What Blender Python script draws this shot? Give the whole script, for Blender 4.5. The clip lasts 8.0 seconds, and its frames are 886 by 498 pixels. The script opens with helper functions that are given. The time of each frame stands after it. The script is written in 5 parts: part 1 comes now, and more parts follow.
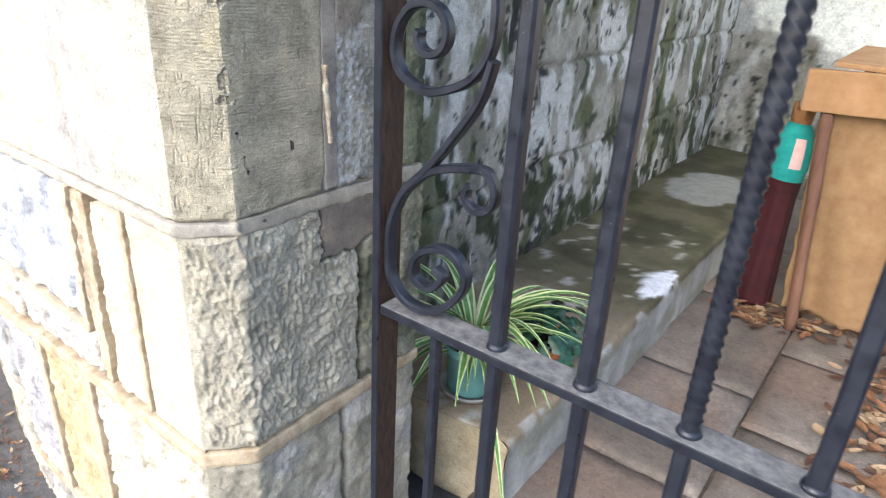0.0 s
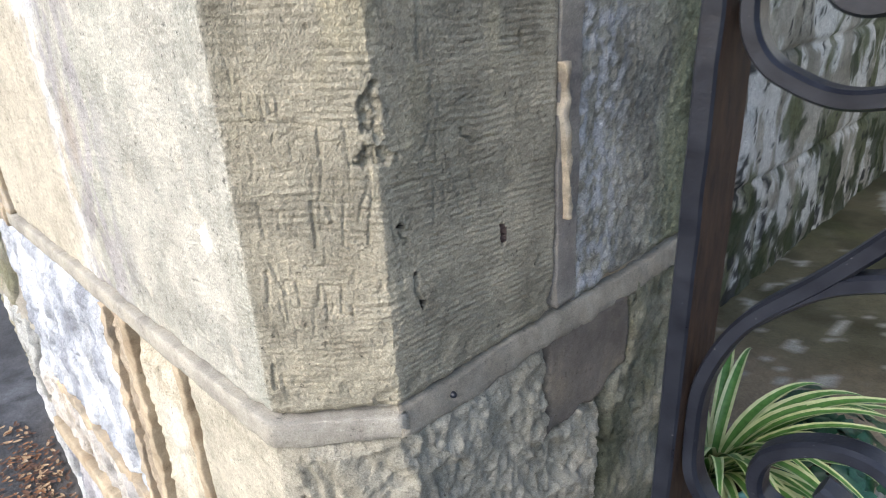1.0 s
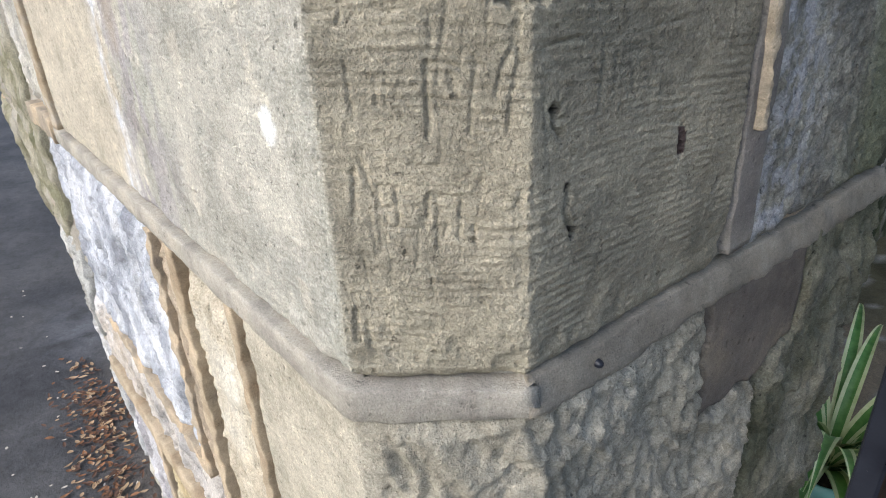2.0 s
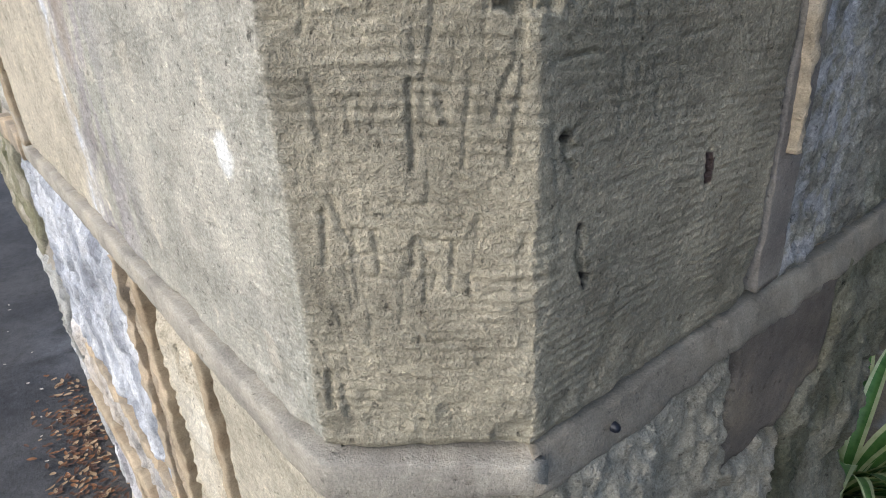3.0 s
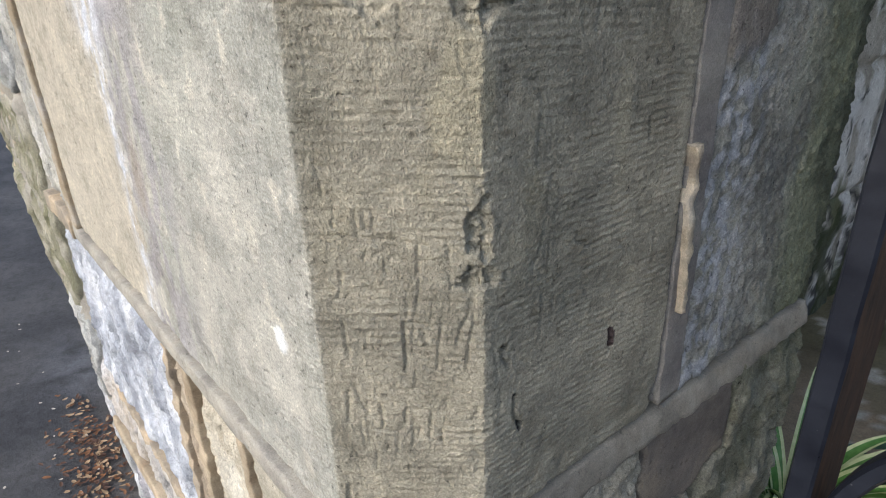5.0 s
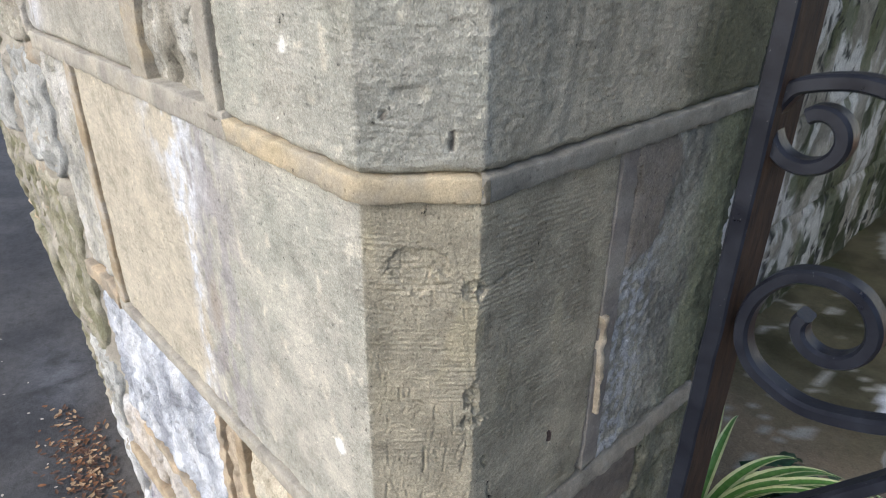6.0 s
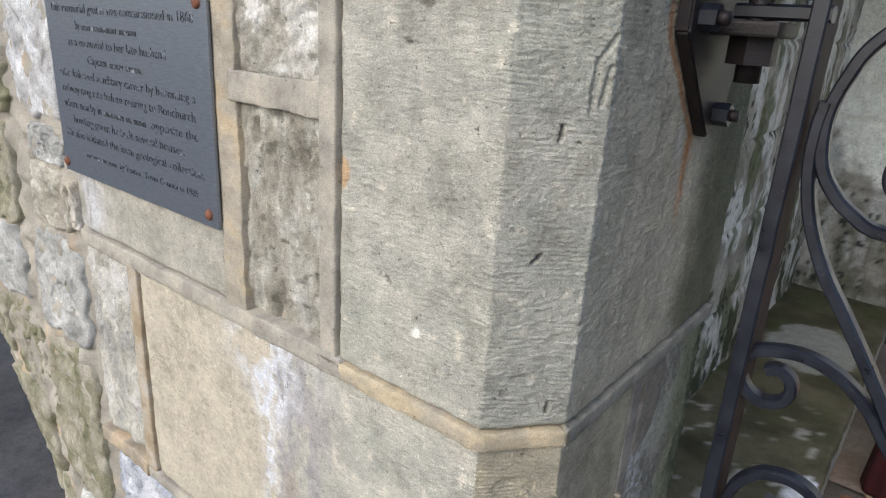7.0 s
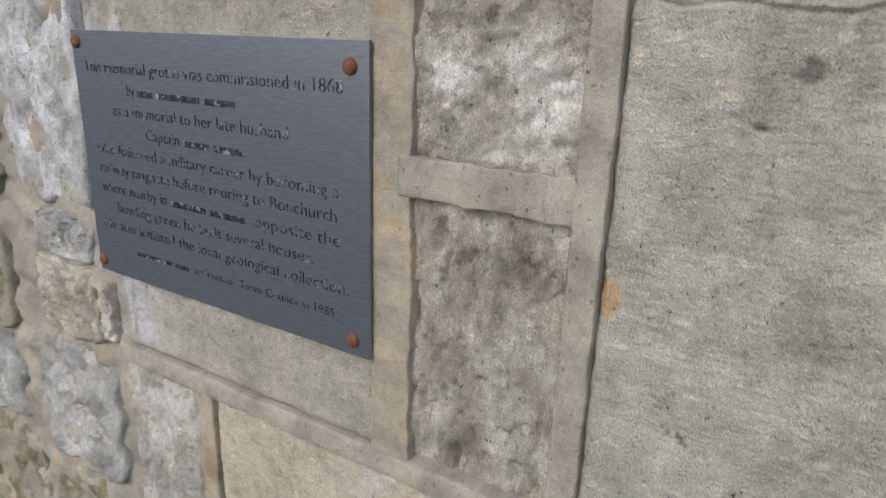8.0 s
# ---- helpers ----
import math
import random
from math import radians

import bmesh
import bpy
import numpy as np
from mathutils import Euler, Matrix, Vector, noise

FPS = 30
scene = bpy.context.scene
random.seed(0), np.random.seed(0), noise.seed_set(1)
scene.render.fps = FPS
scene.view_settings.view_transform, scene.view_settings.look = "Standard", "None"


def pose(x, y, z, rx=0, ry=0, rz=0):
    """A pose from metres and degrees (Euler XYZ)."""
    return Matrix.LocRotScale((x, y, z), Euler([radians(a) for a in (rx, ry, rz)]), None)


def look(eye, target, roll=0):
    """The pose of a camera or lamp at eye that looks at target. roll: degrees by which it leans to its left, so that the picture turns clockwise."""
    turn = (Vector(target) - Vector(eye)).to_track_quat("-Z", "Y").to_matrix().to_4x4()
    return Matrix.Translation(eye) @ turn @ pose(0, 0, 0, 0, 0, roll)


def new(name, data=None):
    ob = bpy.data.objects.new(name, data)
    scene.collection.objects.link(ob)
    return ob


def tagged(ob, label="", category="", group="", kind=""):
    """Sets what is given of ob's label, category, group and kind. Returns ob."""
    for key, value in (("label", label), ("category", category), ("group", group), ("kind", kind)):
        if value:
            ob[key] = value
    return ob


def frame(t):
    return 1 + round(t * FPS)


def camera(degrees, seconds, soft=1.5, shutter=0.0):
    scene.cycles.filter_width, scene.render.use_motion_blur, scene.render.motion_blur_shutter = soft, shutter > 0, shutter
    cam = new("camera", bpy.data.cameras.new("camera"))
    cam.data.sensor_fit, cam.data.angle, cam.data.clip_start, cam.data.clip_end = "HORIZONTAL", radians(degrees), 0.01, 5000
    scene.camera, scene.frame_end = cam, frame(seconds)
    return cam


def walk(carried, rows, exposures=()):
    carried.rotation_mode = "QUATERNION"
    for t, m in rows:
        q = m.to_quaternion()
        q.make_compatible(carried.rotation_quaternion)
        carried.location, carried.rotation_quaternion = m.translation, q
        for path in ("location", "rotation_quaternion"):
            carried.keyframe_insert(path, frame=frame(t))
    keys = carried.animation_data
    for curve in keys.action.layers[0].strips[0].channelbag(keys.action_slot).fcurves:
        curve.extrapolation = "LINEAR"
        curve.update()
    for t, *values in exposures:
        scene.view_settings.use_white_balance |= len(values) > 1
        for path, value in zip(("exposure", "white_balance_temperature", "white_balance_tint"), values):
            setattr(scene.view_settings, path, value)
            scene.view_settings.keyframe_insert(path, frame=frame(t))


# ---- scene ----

# ---------------------------------------------------------------- camera
cam = camera(68.2, 8.0, soft=1.0, shutter=0.12)
METRES, EYE, TURN = 1.3, 0.985, 36.2
ROWS = [
    (0.0, 0.0, 0.0, 0.0, 1.38, -24.66, -3.0),
    (0.5, -0.0623, 0.1727, -0.0318, 5.26, -23.45, -0.33),
    (1.0, -0.1078, 0.2765, -0.0552, 9.06, -23.17, 2.74),
    (1.5, -0.1314, 0.2988, -0.0762, 12.63, -25.14, 2.02),
    (3.0, -0.1482, 0.3555, -0.0981, 14.32, -25.76, 2.63),
    (3.5, -0.1466, 0.3486, -0.0881, 14.51, -24.99, 1.74),
    (4.0, -0.1443, 0.342, -0.0775, 14.47, -24.98, 1.46),
    (5.5, -0.1321, 0.2867, 0.0232, 12.67, -26.41, 0.97),
    (6.0, -0.1329, 0.2413, 0.0913, 11.09, -26.53, -0.67),
    (6.5, -0.1528, 0.2037, 0.1595, 7.02, -20.9, -1.97),
    (7.0, -0.2201, 0.1719, 0.205, 2.94, -19.36, -3.26),
    (7.5, -0.292, 0.2039, 0.2056, 1.34, -19.8, -3.64),
    (8.0, -0.3705, 0.2811, 0.2186, -3.94, -17.71, -1.83),
]
keyed = [(t, pose(0, 0, EYE, 0, 0, TURN) @ pose(METRES * x, METRES * y, METRES * z, 90 + pitch, roll, yaw))
         for t, x, y, z, yaw, pitch, roll in ROWS]
keyed += [
    (1.2, look((-0.3489, 0.2155, 0.8956), (-1.6957, 1.4313, 0.0542), -2.66)),
    (1.7, look((-0.3828, 0.2201, 0.8731), (-1.7813, 1.3328, -0.0247), -2.90)),
    (2.8, look((-0.4275, 0.2607, 0.8541), (-1.8647, 1.3583, -0.0002), -2.51)),
    (4.2, look((-0.4052, 0.2475, 0.8928), (-1.8543, 1.3548, 0.0719), -2.08)),
    (7.8, look((-0.5544, 0.0007, 1.2535), (-1.6893, 1.5248, 0.6297), -0.46)),
]
keyed.sort(key=lambda r: r[0])
EXPOSURES = [(0.0, 1.93), (0.6, 1.70), (1.0, 1.38), (1.7, 1.13), (3.0, 0.85), (4.2, 0.85), (6.0, 0.93), (7.0, 0.76), (8.0, 0.19)]
walk(cam, keyed, [(t, e, 5850, 8.5) for t, e in EXPOSURES])

# ---------------------------------------------------------------- light: an overcast sky, brightest up the lane
SUN_FROM = Vector((-0.09, -0.84, 0.63)).normalized()
world = bpy.data.worlds.new("overcast_sky")
scene.world = world
world.use_nodes = True
wn = world.node_tree.nodes
sky = wn.new("ShaderNodeTexSky")
sky.sky_type, sky.sun_disc = "NISHITA", False
sky.sun_elevation = math.asin(SUN_FROM.z)
sky.sun_rotation = math.atan2(SUN_FROM.x, SUN_FROM.y)
sky.air_density, sky.dust_density, sky.ozone_density = 1.0, 4.0, 1.0
world.node_tree.links.new(sky.outputs[0], wn["Background"].inputs[0])
wn["Background"].inputs[1].default_value = 0.14
sun = new("sun", bpy.data.lights.new("sun", "SUN"))
sun.data.energy, sun.data.angle, sun.data.color = 0.5, radians(60), (0.93, 0.965, 1.0)
sun.matrix_world = look((-3, -3, 4), Vector((-3, -3, 4)) - SUN_FROM)


# ---------------------------------------------------------------- materials
def shader(name, rough=0.8, metal=0.0, spec=0.4):
    m = bpy.data.materials.new(name)
    m.use_nodes = True
    b = m.node_tree.nodes["Principled BSDF"]
    b.inputs["Roughness"].default_value, b.inputs["Metallic"].default_value = rough, metal
    b.inputs["Specular IOR Level"].default_value = spec
    return m, m.node_tree.nodes, m.node_tree.links, b


def noise_tex(nodes, links, scale, detail=6, rough=0.6, stretch=(1, 1, 1), coords="Object"):
    tc, mp, n = nodes.new("ShaderNodeTexCoord"), nodes.new("ShaderNodeMapping"), nodes.new("ShaderNodeTexNoise")
    mp.inputs["Scale"].default_value = stretch
    n.inputs["Scale"].default_value, n.inputs["Detail"].default_value, n.inputs["Roughness"].default_value = scale, detail, rough
    links.new(tc.outputs[coords], mp.inputs[0])
    links.new(mp.outputs[0], n.inputs["Vector"])
    return n.outputs["Fac"]


def ramp(nodes, links, fac, *stops):
    r = nodes.new("ShaderNodeValToRGB")
    while len(r.color_ramp.elements) < len(stops):
        r.color_ramp.elements.new(0.5)
    for e, (p, c) in zip(r.color_ramp.elements, stops):
        e.position = p
        e.color = (*c, 1) if isinstance(c, tuple) else (c, c, c, 1)
    links.new(fac, r.inputs[0])
    return r.outputs[0]


def mix(nodes, links, a, b, fac, mode="MIX"):
    m = nodes.new("ShaderNodeMix")
    m.data_type, m.blend_type = "RGBA", mode
    for k, v in ((0, fac), (6, a), (7, b)):
        if isinstance(v, (int, float)):
            m.inputs[k].default_value = v
        elif isinstance(v, tuple):
            m.inputs[k].default_value = (*v, 1)
        else:
            links.new(v, m.inputs[k])
    return m.outputs[2]


def bump(nodes, links, b, height, strength, dist=0.002):
    n = nodes.new("ShaderNodeBump")
    n.inputs["Strength"].default_value, n.inputs["Distance"].default_value = strength, dist
    links.new(height, n.inputs["Height"])
    links.new(n.outputs[0], b.inputs["Normal"])


def masonry(name, grain=1.0, fine=520, pits=170, rough=0.88, bumpy=1.0, scales=0.5, stretch=(1, 1, 3.5)):
    """Mineral surface: the mesh's own stain colours, with grain, pits, flaking scales and specks on top."""
    m, n, l, b = shader(name, rough, 0, 0.25)
    at = n.new("ShaderNodeAttribute")
    at.attribute_name = "stain"
    g1 = noise_tex(n, l, fine, 3, 0.8)
    g2 = noise_tex(n, l, pits, 4, 0.75)
    g3 = noise_tex(n, l, 30, 10, 0.78)
    g4 = noise_tex(n, l, 85, 8, 0.75, stretch)
    g5 = noise_tex(n, l, pits * 0.55, 5, 0.8, (1.3, 1.3, 0.8))
    c = mix(n, l, at.outputs[0], ramp(n, l, g1, (0.22, 0.35), (0.5, 1.0), (0.78, 1.6)), 0.45 * grain, "MULTIPLY")
    c = mix(n, l, c, ramp(n, l, g2, (0.30, 0.30), (0.36, 0.92), (0.64, 1.06), (0.70, 1.5)), 0.75 * grain, "MULTIPLY")
    c = mix(n, l, c, ramp(n, l, g5, (0.29, 0.16), (0.335, 1.0)), 0.8 * grain, "MULTIPLY")
    c = mix(n, l, c, ramp(n, l, g3, (0.30, (0.62, 0.61, 0.58)), (0.5, (1.0, 1.0, 1.0)), (0.70, (1.28, 1.27, 1.25))), 0.75 * grain, "MULTIPLY")
    c = mix(n, l, c, ramp(n, l, g4, (0.3, 0.7), (0.7, 1.25)), scales, "MULTIPLY")
    l.new(c, b.inputs["Base Color"])
    h = mix(n, l, mix(n, l, g1, g2, 0.55), mix(n, l, g4, ramp(n, l, g5, (0.25, 0.0), (0.36, 0.75)), 0.5), 0.5)
    bump(n, l, b, h, bumpy, 0.005)
    # single grains, some dark, some bright
    g7 = noise_tex(n, l, fine * 1.5, 2, 0.6)
    c = mix(n, l, c, ramp(n, l, g7, (0.30, 0.5), (0.42, 1.0), (0.58, 1.04), (0.68, 1.5)), 0.45 * grain, "MULTIPLY")
    # flakes with crisp edges, and scattered small pits
    g6 = noise_tex(n, l, 26, 9, 0.72, (1, 1, stretch[2] * 0.6))
    flake = ramp(n, l, g6, (0.40, 0.0), (0.415, 0.5), (0.575, 0.5), (0.59, 1.0))
    vor = n.new("ShaderNodeTexVoronoi")
    vor.inputs["Scale"].default_value = 190
    tc = n.new("ShaderNodeTexCoord")
    l.new(tc.outputs["Object"], vor.inputs["Vector"])
    pick = ramp(n, l, vor.outputs["Color"], (0.66, 0.0), (0.82, 1.0))
    pit = mix(n, l, (0, 0, 0), ramp(n, l, mix(n, l, vor.outputs["Distance"], g2, 0.45), (0.24, 1.0), (0.36, 0.0)), pick)
    l.new(mix(n, l, c, (0.30, 0.28, 0.24), mix(n, l, (0, 0, 0), pit, 0.45), "MULTIPLY"), b.inputs["Base Color"])
    first = b.inputs["Normal"].links[0].from_socket
    for field, strength, dist in ((flake, 0.55 * bumpy, 0.0022), (pit, -0.6, 0.0015), (g7, 0.45 * bumpy, 0.0007)):
        bp = n.new("ShaderNodeBump")
        bp.invert = strength < 0
        bp.inputs["Strength"].default_value = abs(strength)
        bp.inputs["Distance"].default_value = dist
        l.new(field, bp.inputs["Height"])
        l.new(first, bp.inputs["Normal"])
        first = bp.outputs["Normal"]
    l.new(first, b.inputs["Normal"])
    return m


STONE = masonry("sandstone", 1.25, 800, 230, 0.88, 1.0, 0.42, (1, 1, 3.0))
ROUGH_STONE = masonry("rough_sandstone", 1.3, 650, 160, 0.92, 1.0, 0.5, (2.0, 2.0, 1))
MORTAR = masonry("lime_mortar", 0.9, 1000, 260, 0.9, 0.7, 0.2)
LEDGE_STONE = masonry("wet_stone", 1.0, 300, 90, 0.5, 0.6, 0.3)
GROTTO_STONE = masonry("mouldy_stone", 1.2, 300, 70, 0.85, 1.0, 0.5, (3, 3, 1))


def simple(name, c1, c2, scale, rough=0.7, metal=0.0, spec=0.4, bumpy=0.2, dist=0.001, stretch=(1, 1, 1)):
    m, n, l, b = shader(name, rough, metal, spec)
    f = noise_tex(n, l, scale, 6, 0.65, stretch)
    l.new(ramp(n, l, f, (0.3, c1), (0.7, c2)), b.inputs["Base Color"])
    if bumpy:
        bump(n, l, b, noise_tex(n, l, scale * 3, 5, 0.6, stretch), bumpy, dist)
    return m


def iron_paint():
    m, n, l, b = shader("black_iron_paint", 0.4, 0, 0.4)
    wear = noise_tex(n, l, 420, 3, 0.6)
    big = noise_tex(n, l, 60, 5, 0.6)
    c = ramp(n, l, big, (0.35, (0.008, 0.009, 0.014)), (0.7, (0.016, 0.019, 0.028)))
    c = mix(n, l, c, (0.16, 0.15, 0.15), ramp(n, l, wear, (0.70, 0.0), (0.74, 1.0)))
    l.new(c, b.inputs["Base Color"])
    l.new(ramp(n, l, big, (0.3, 0.26), (0.7, 0.5)), b.inputs["Roughness"])
    bump(n, l, b, mix(n, l, big, wear, 0.5), 0.35, 0.001)
    return m


IRON = iron_paint()
RUST = simple("rusty_brown_iron", (0.014, 0.010, 0.009), (0.065, 0.036, 0.021), 160, 0.75, 0, 0.3, 0.5, 0.001, (1, 1, 0.25))
DUSTY = simple("dusty_black_paint", (0.05, 0.05, 0.055), (0.17, 0.165, 0.16), 90, 0.75, 0, 0.3, 0.3)
DARK_RUST = simple("dark_rusted_iron", (0.007, 0.007, 0.009), (0.022, 0.014, 0.012), 220, 0.5, 0.0, 0.35, 0.6, 0.001)
SCREW = simple("rusted_screw", (0.10, 0.035, 0.018), (0.26, 0.11, 0.06), 500, 0.7, 0.2, 0.4, 0.4)
PLATE = simple("brushed_steel_plate", (0.20, 0.222, 0.26), (0.285, 0.312, 0.36), 90, 0.33, 0.75, 0.5, 0.08, 0.0004, (1, 1, 6))


def engraving():
    """Letters cut into metal: worn black fill, sky glints painted in as pale speckle."""
    m, n, l, b = shader("engraved_letters", 0.28, 0.6, 0.6)
    f = noise_tex(n, l, 160, 3, 0.6)
    l.new(ramp(n, l, f, (0.42, (0.035, 0.037, 0.043)), (0.54, (0.11, 0.12, 0.14)), (0.64, (0.50, 0.51, 0.53))), b.inputs["Base Color"])
    bump(n, l, b, noise_tex(n, l, 420, 3, 0.6), 0.7, 0.001)
    return m


ENGRAVED = engraving()
ASPHALT = simple("worn_asphalt", (0.035, 0.035, 0.038), (0.085, 0.083, 0.084), 14, 0.85, 0, 0.3, 0.6, 0.003)
EARTH = simple("joint_earth", (0.05, 0.04, 0.03), (0.12, 0.10, 0.08), 60, 0.95, 0, 0.2, 0.5)
LEAF_DRY = simple("dry_leaf", (0.10, 0.045, 0.02), (0.30, 0.15, 0.07), 30, 0.7, 0, 0.3, 0.3)
LEAF_GREEN = simple("yellow_green_leaf", (0.22, 0.27, 0.04), (0.42, 0.42, 0.10), 80, 0.5, 0, 0.4, 0.2)
PALE_GRIT = simple("pale_grit", (0.3, 0.28, 0.24), (0.55, 0.5, 0.42), 200, 0.9, 0, 0.2, 0.2)
SPIDER = simple("spider_plant_green", (0.06, 0.16, 0.03), (0.15, 0.30, 0.07), 90, 0.42, 0, 0.45, 0.15, 0.0006)
SPIDER_EDGE = simple("spider_plant_cream", (0.46, 0.52, 0.22), (0.66, 0.69, 0.40), 90, 0.45, 0, 0.45, 0.1)
IVY = simple("dark_green_leaf", (0.008, 0.035, 0.018), (0.035, 0.11, 0.055), 120, 0.35, 0, 0.5, 0.3)
GLAZE = simple("turquoise_glaze", (0.15, 0.36, 0.34), (0.23, 0.46, 0.43), 25, 0.3, 0, 0.5, 0.05)
TERRACOTTA = simple("terracotta", (0.36, 0.11, 0.045), (0.5, 0.18, 0.08), 60, 0.8, 0, 0.3, 0.3)
SAUCER = simple("grey_plastic_saucer", (0.24, 0.24, 0.22), (0.36, 0.35, 0.32), 50, 0.5)
SOIL = simple("potting_soil", (0.02, 0.014, 0.01), (0.07, 0.05, 0.035), 150, 0.95, 0, 0.2, 0.8, 0.004)
HESSIAN = simple("orange_hessian", (0.215, 0.125, 0.058), (0.30, 0.19, 0.095), 18, 0.9, 0, 0.2, 0.6, 0.002)
BOARD = simple("orange_board", (0.27, 0.145, 0.06), (0.40, 0.235, 0.115), 12, 0.8, 0, 0.3, 0.3, 0.002)
POLE_WOOD = simple("bark_pole", (0.10, 0.05, 0.032), (0.22, 0.115, 0.075), 25, 0.85, 0, 0.3, 0.5, 0.003, (1, 1, 0.2))
ROBE = simple("maroon_cloth", (0.022, 0.004, 0.005), (0.055, 0.009, 0.012), 20, 0.75, 0, 0.3, 0.2, 0.002)
HOOD = simple("teal_felt", (0.02, 0.22, 0.20), (0.04, 0.32, 0.28), 40, 0.9, 0, 0.2, 0.2)
PALE_PINK = simple("pale_pink_felt", (0.55, 0.36, 0.33), (0.66, 0.46, 0.42), 60, 0.9, 0, 0.2, 0.1)
CROWN = simple("bronze_felt", (0.20, 0.09, 0.03), (0.32, 0.16, 0.06), 60, 0.6, 0.3, 0.4, 0.2)


# ---------------------------------------------------------------- mesh helpers
def finish(name, verts, faces, mat, parent=None, label="", cols=None, smooth=True, slots=None):
    me = bpy.data.meshes.new(name)
    me.from_pydata(verts, [], faces)
    for mm in (mat if isinstance(mat, (list, tuple)) else [mat]):
        me.materials.append(mm)
    if slots is not None:
        me.polygons.foreach_set("material_index", slots)
    if cols is not None:
        a = me.color_attributes.new("stain", "FLOAT_COLOR", "POINT")
        a.data.foreach_set("color", np.array([(*c, 1.0) for c in cols], dtype=np.float32).ravel())
    me.polygons.foreach_set("use_smooth", [smooth] * len(me.polygons))
    me.update()
    ob = new(name, me)
    if parent is not None:
        ob.parent = parent
    if label:
        tagged(ob, label)
    return ob


def part(name, bm, material, parent, label="", smooth=False):
    me = bpy.data.meshes.new(name)
    bmesh.ops.recalc_face_normals(bm, faces=bm.faces)
    bm.to_mesh(me)
    bm.free()
    for mm in (material if isinstance(material, (list, tuple)) else [material]):
        me.materials.append(mm)
    me.polygons.foreach_set("use_smooth", [smooth] * len(me.polygons))
    ob = new(name, me)
    ob.parent = parent
    if label:
        tagged(ob, label)
    return ob


def box_bm(x0, x1, y0, y1, z0, z1, bevel=0.0, seg=1, bm=None):
    out = bm or bmesh.new()
    m = Matrix.Translation(((x0 + x1) / 2, (y0 + y1) / 2, (z0 + z1) / 2)) @ Matrix.Diagonal((x1 - x0, y1 - y0, z1 - z0, 1))
    got = bmesh.ops.create_cube(out, size=1, matrix=m)
    if bevel:
        es = list({e for v in got["verts"] for e in v.link_edges})
        bmesh.ops.bevel(out, geom=es, offset=bevel, segments=seg, affect="EDGES", profile=0.6)
    return out


def tube_bm(p, q, r, seg=12, r2=None, bm=None):
    out = bm or bmesh.new()
    p, q = Vector(p), Vector(q)
    d = q - p
    m = Matrix.Translation((p + q) / 2) @ d.to_track_quat("Z", "Y").to_matrix().to_4x4()
    bmesh.ops.create_cone(out, cap_ends=True, segments=seg, radius1=r, radius2=r if r2 is None else r2, depth=d.length, matrix=m)
    return out


def lathe_bm(profile, seg=40, at=(0, 0, 0)):
    out = bmesh.new()
    rings = []
    for r, z in profile:
        rings.append([out.verts.new((at[0] + r * math.cos(2 * math.pi * k / seg), at[1] + r * math.sin(2 * math.pi * k / seg), at[2] + z)) for k in range(seg)])
    for a, b in zip(rings, rings[1:]):
        for k in range(seg):
            out.faces.new((a[k], a[(k + 1) % seg], b[(k + 1) % seg], b[k]))
    return out


def empty(name, at, label, category, group="", kind=""):
    e = new(name)
    e.location = at
    e.empty_display_size = 0.1
    return tagged(e, label, category, group, kind)


def fbm(x, y, z=0.0, octaves=4):
    v, a = 0.0, 0.5
    for _ in range(octaves):
        v += a * noise.noise((x, y, z))
        x, y, z, a = x * 2.03, y * 2.03, z * 2.03 + 7.1, a * 0.5
    return v


def step(a, b, v):
    t = min(1.0, max(0.0, (v - a) / (b - a)))
    return t * t * (3 - 2 * t)


def blend(a, b, t):
    return tuple(p + (q - p) * t for p, q in zip(a, b))


# ---------------------------------------------------------------- the pier: one face runs up the lane, a chamfer, then the gateway's reveal
CH0, CH1 = (-0.564, 0.319), (-0.525, 0.364)
CHL = 0.0595
BACK = CHL + 0.296


def turn_x(z):
    return -1.02 - 0.13 * step(0.1, 0.5, z) - 0.23 * step(0.45, 0.8, z)


def line_at(s, z):
    if s < 0:
        x = CH0[0] + s
        u = max(0.0, turn_x(z) - x)
        if u < 0.8:
            return x, CH0[1] + 0.42 * u * u, -0.84 * u, -1.0
        return x, CH0[1] + 0.2688 + 0.672 * (u - 0.8), -0.672, -1.0
    if s < CHL:
        k = s / CHL
        return CH0[0] + (CH1[0] - CH0[0]) * k, CH0[1] + (CH1[1] - CH0[1]) * k, 0.756, -0.655
    return CH1[0], CH1[1] + s - CHL, 1.0, 0.0


def wall_point(s, z, d, soft=0.0009):
    x = y = nx = ny = 0.0
    for k, w in ((-1, 0.25), (0, 0.5), (1, 0.25)):
        a, b, c, e = line_at(s + k * soft, z)
        x, y, nx, ny = x + w * a, y + w * b, nx + w * c, ny + w * e
    m = math.hypot(nx, ny) or 1.0
    return (x + d * nx / m, y + d * ny / m, z)


def spread(a, b, *zones):
    """Values from a to b, with the step of the first zone (lo, hi, step) that holds them."""
    out, v = [a], a
    while v < b - 1e-6:
        st = next((z[2] for z in zones if z[0] <= v < z[1]), zones[-1][2])
        v = min(b, v + st)
        out.append(v)
    if len(out) > 2 and out[-1] - out[-2] < 0.3 * (out[-2] - out[-3]):
        out.pop(-2)
    return out


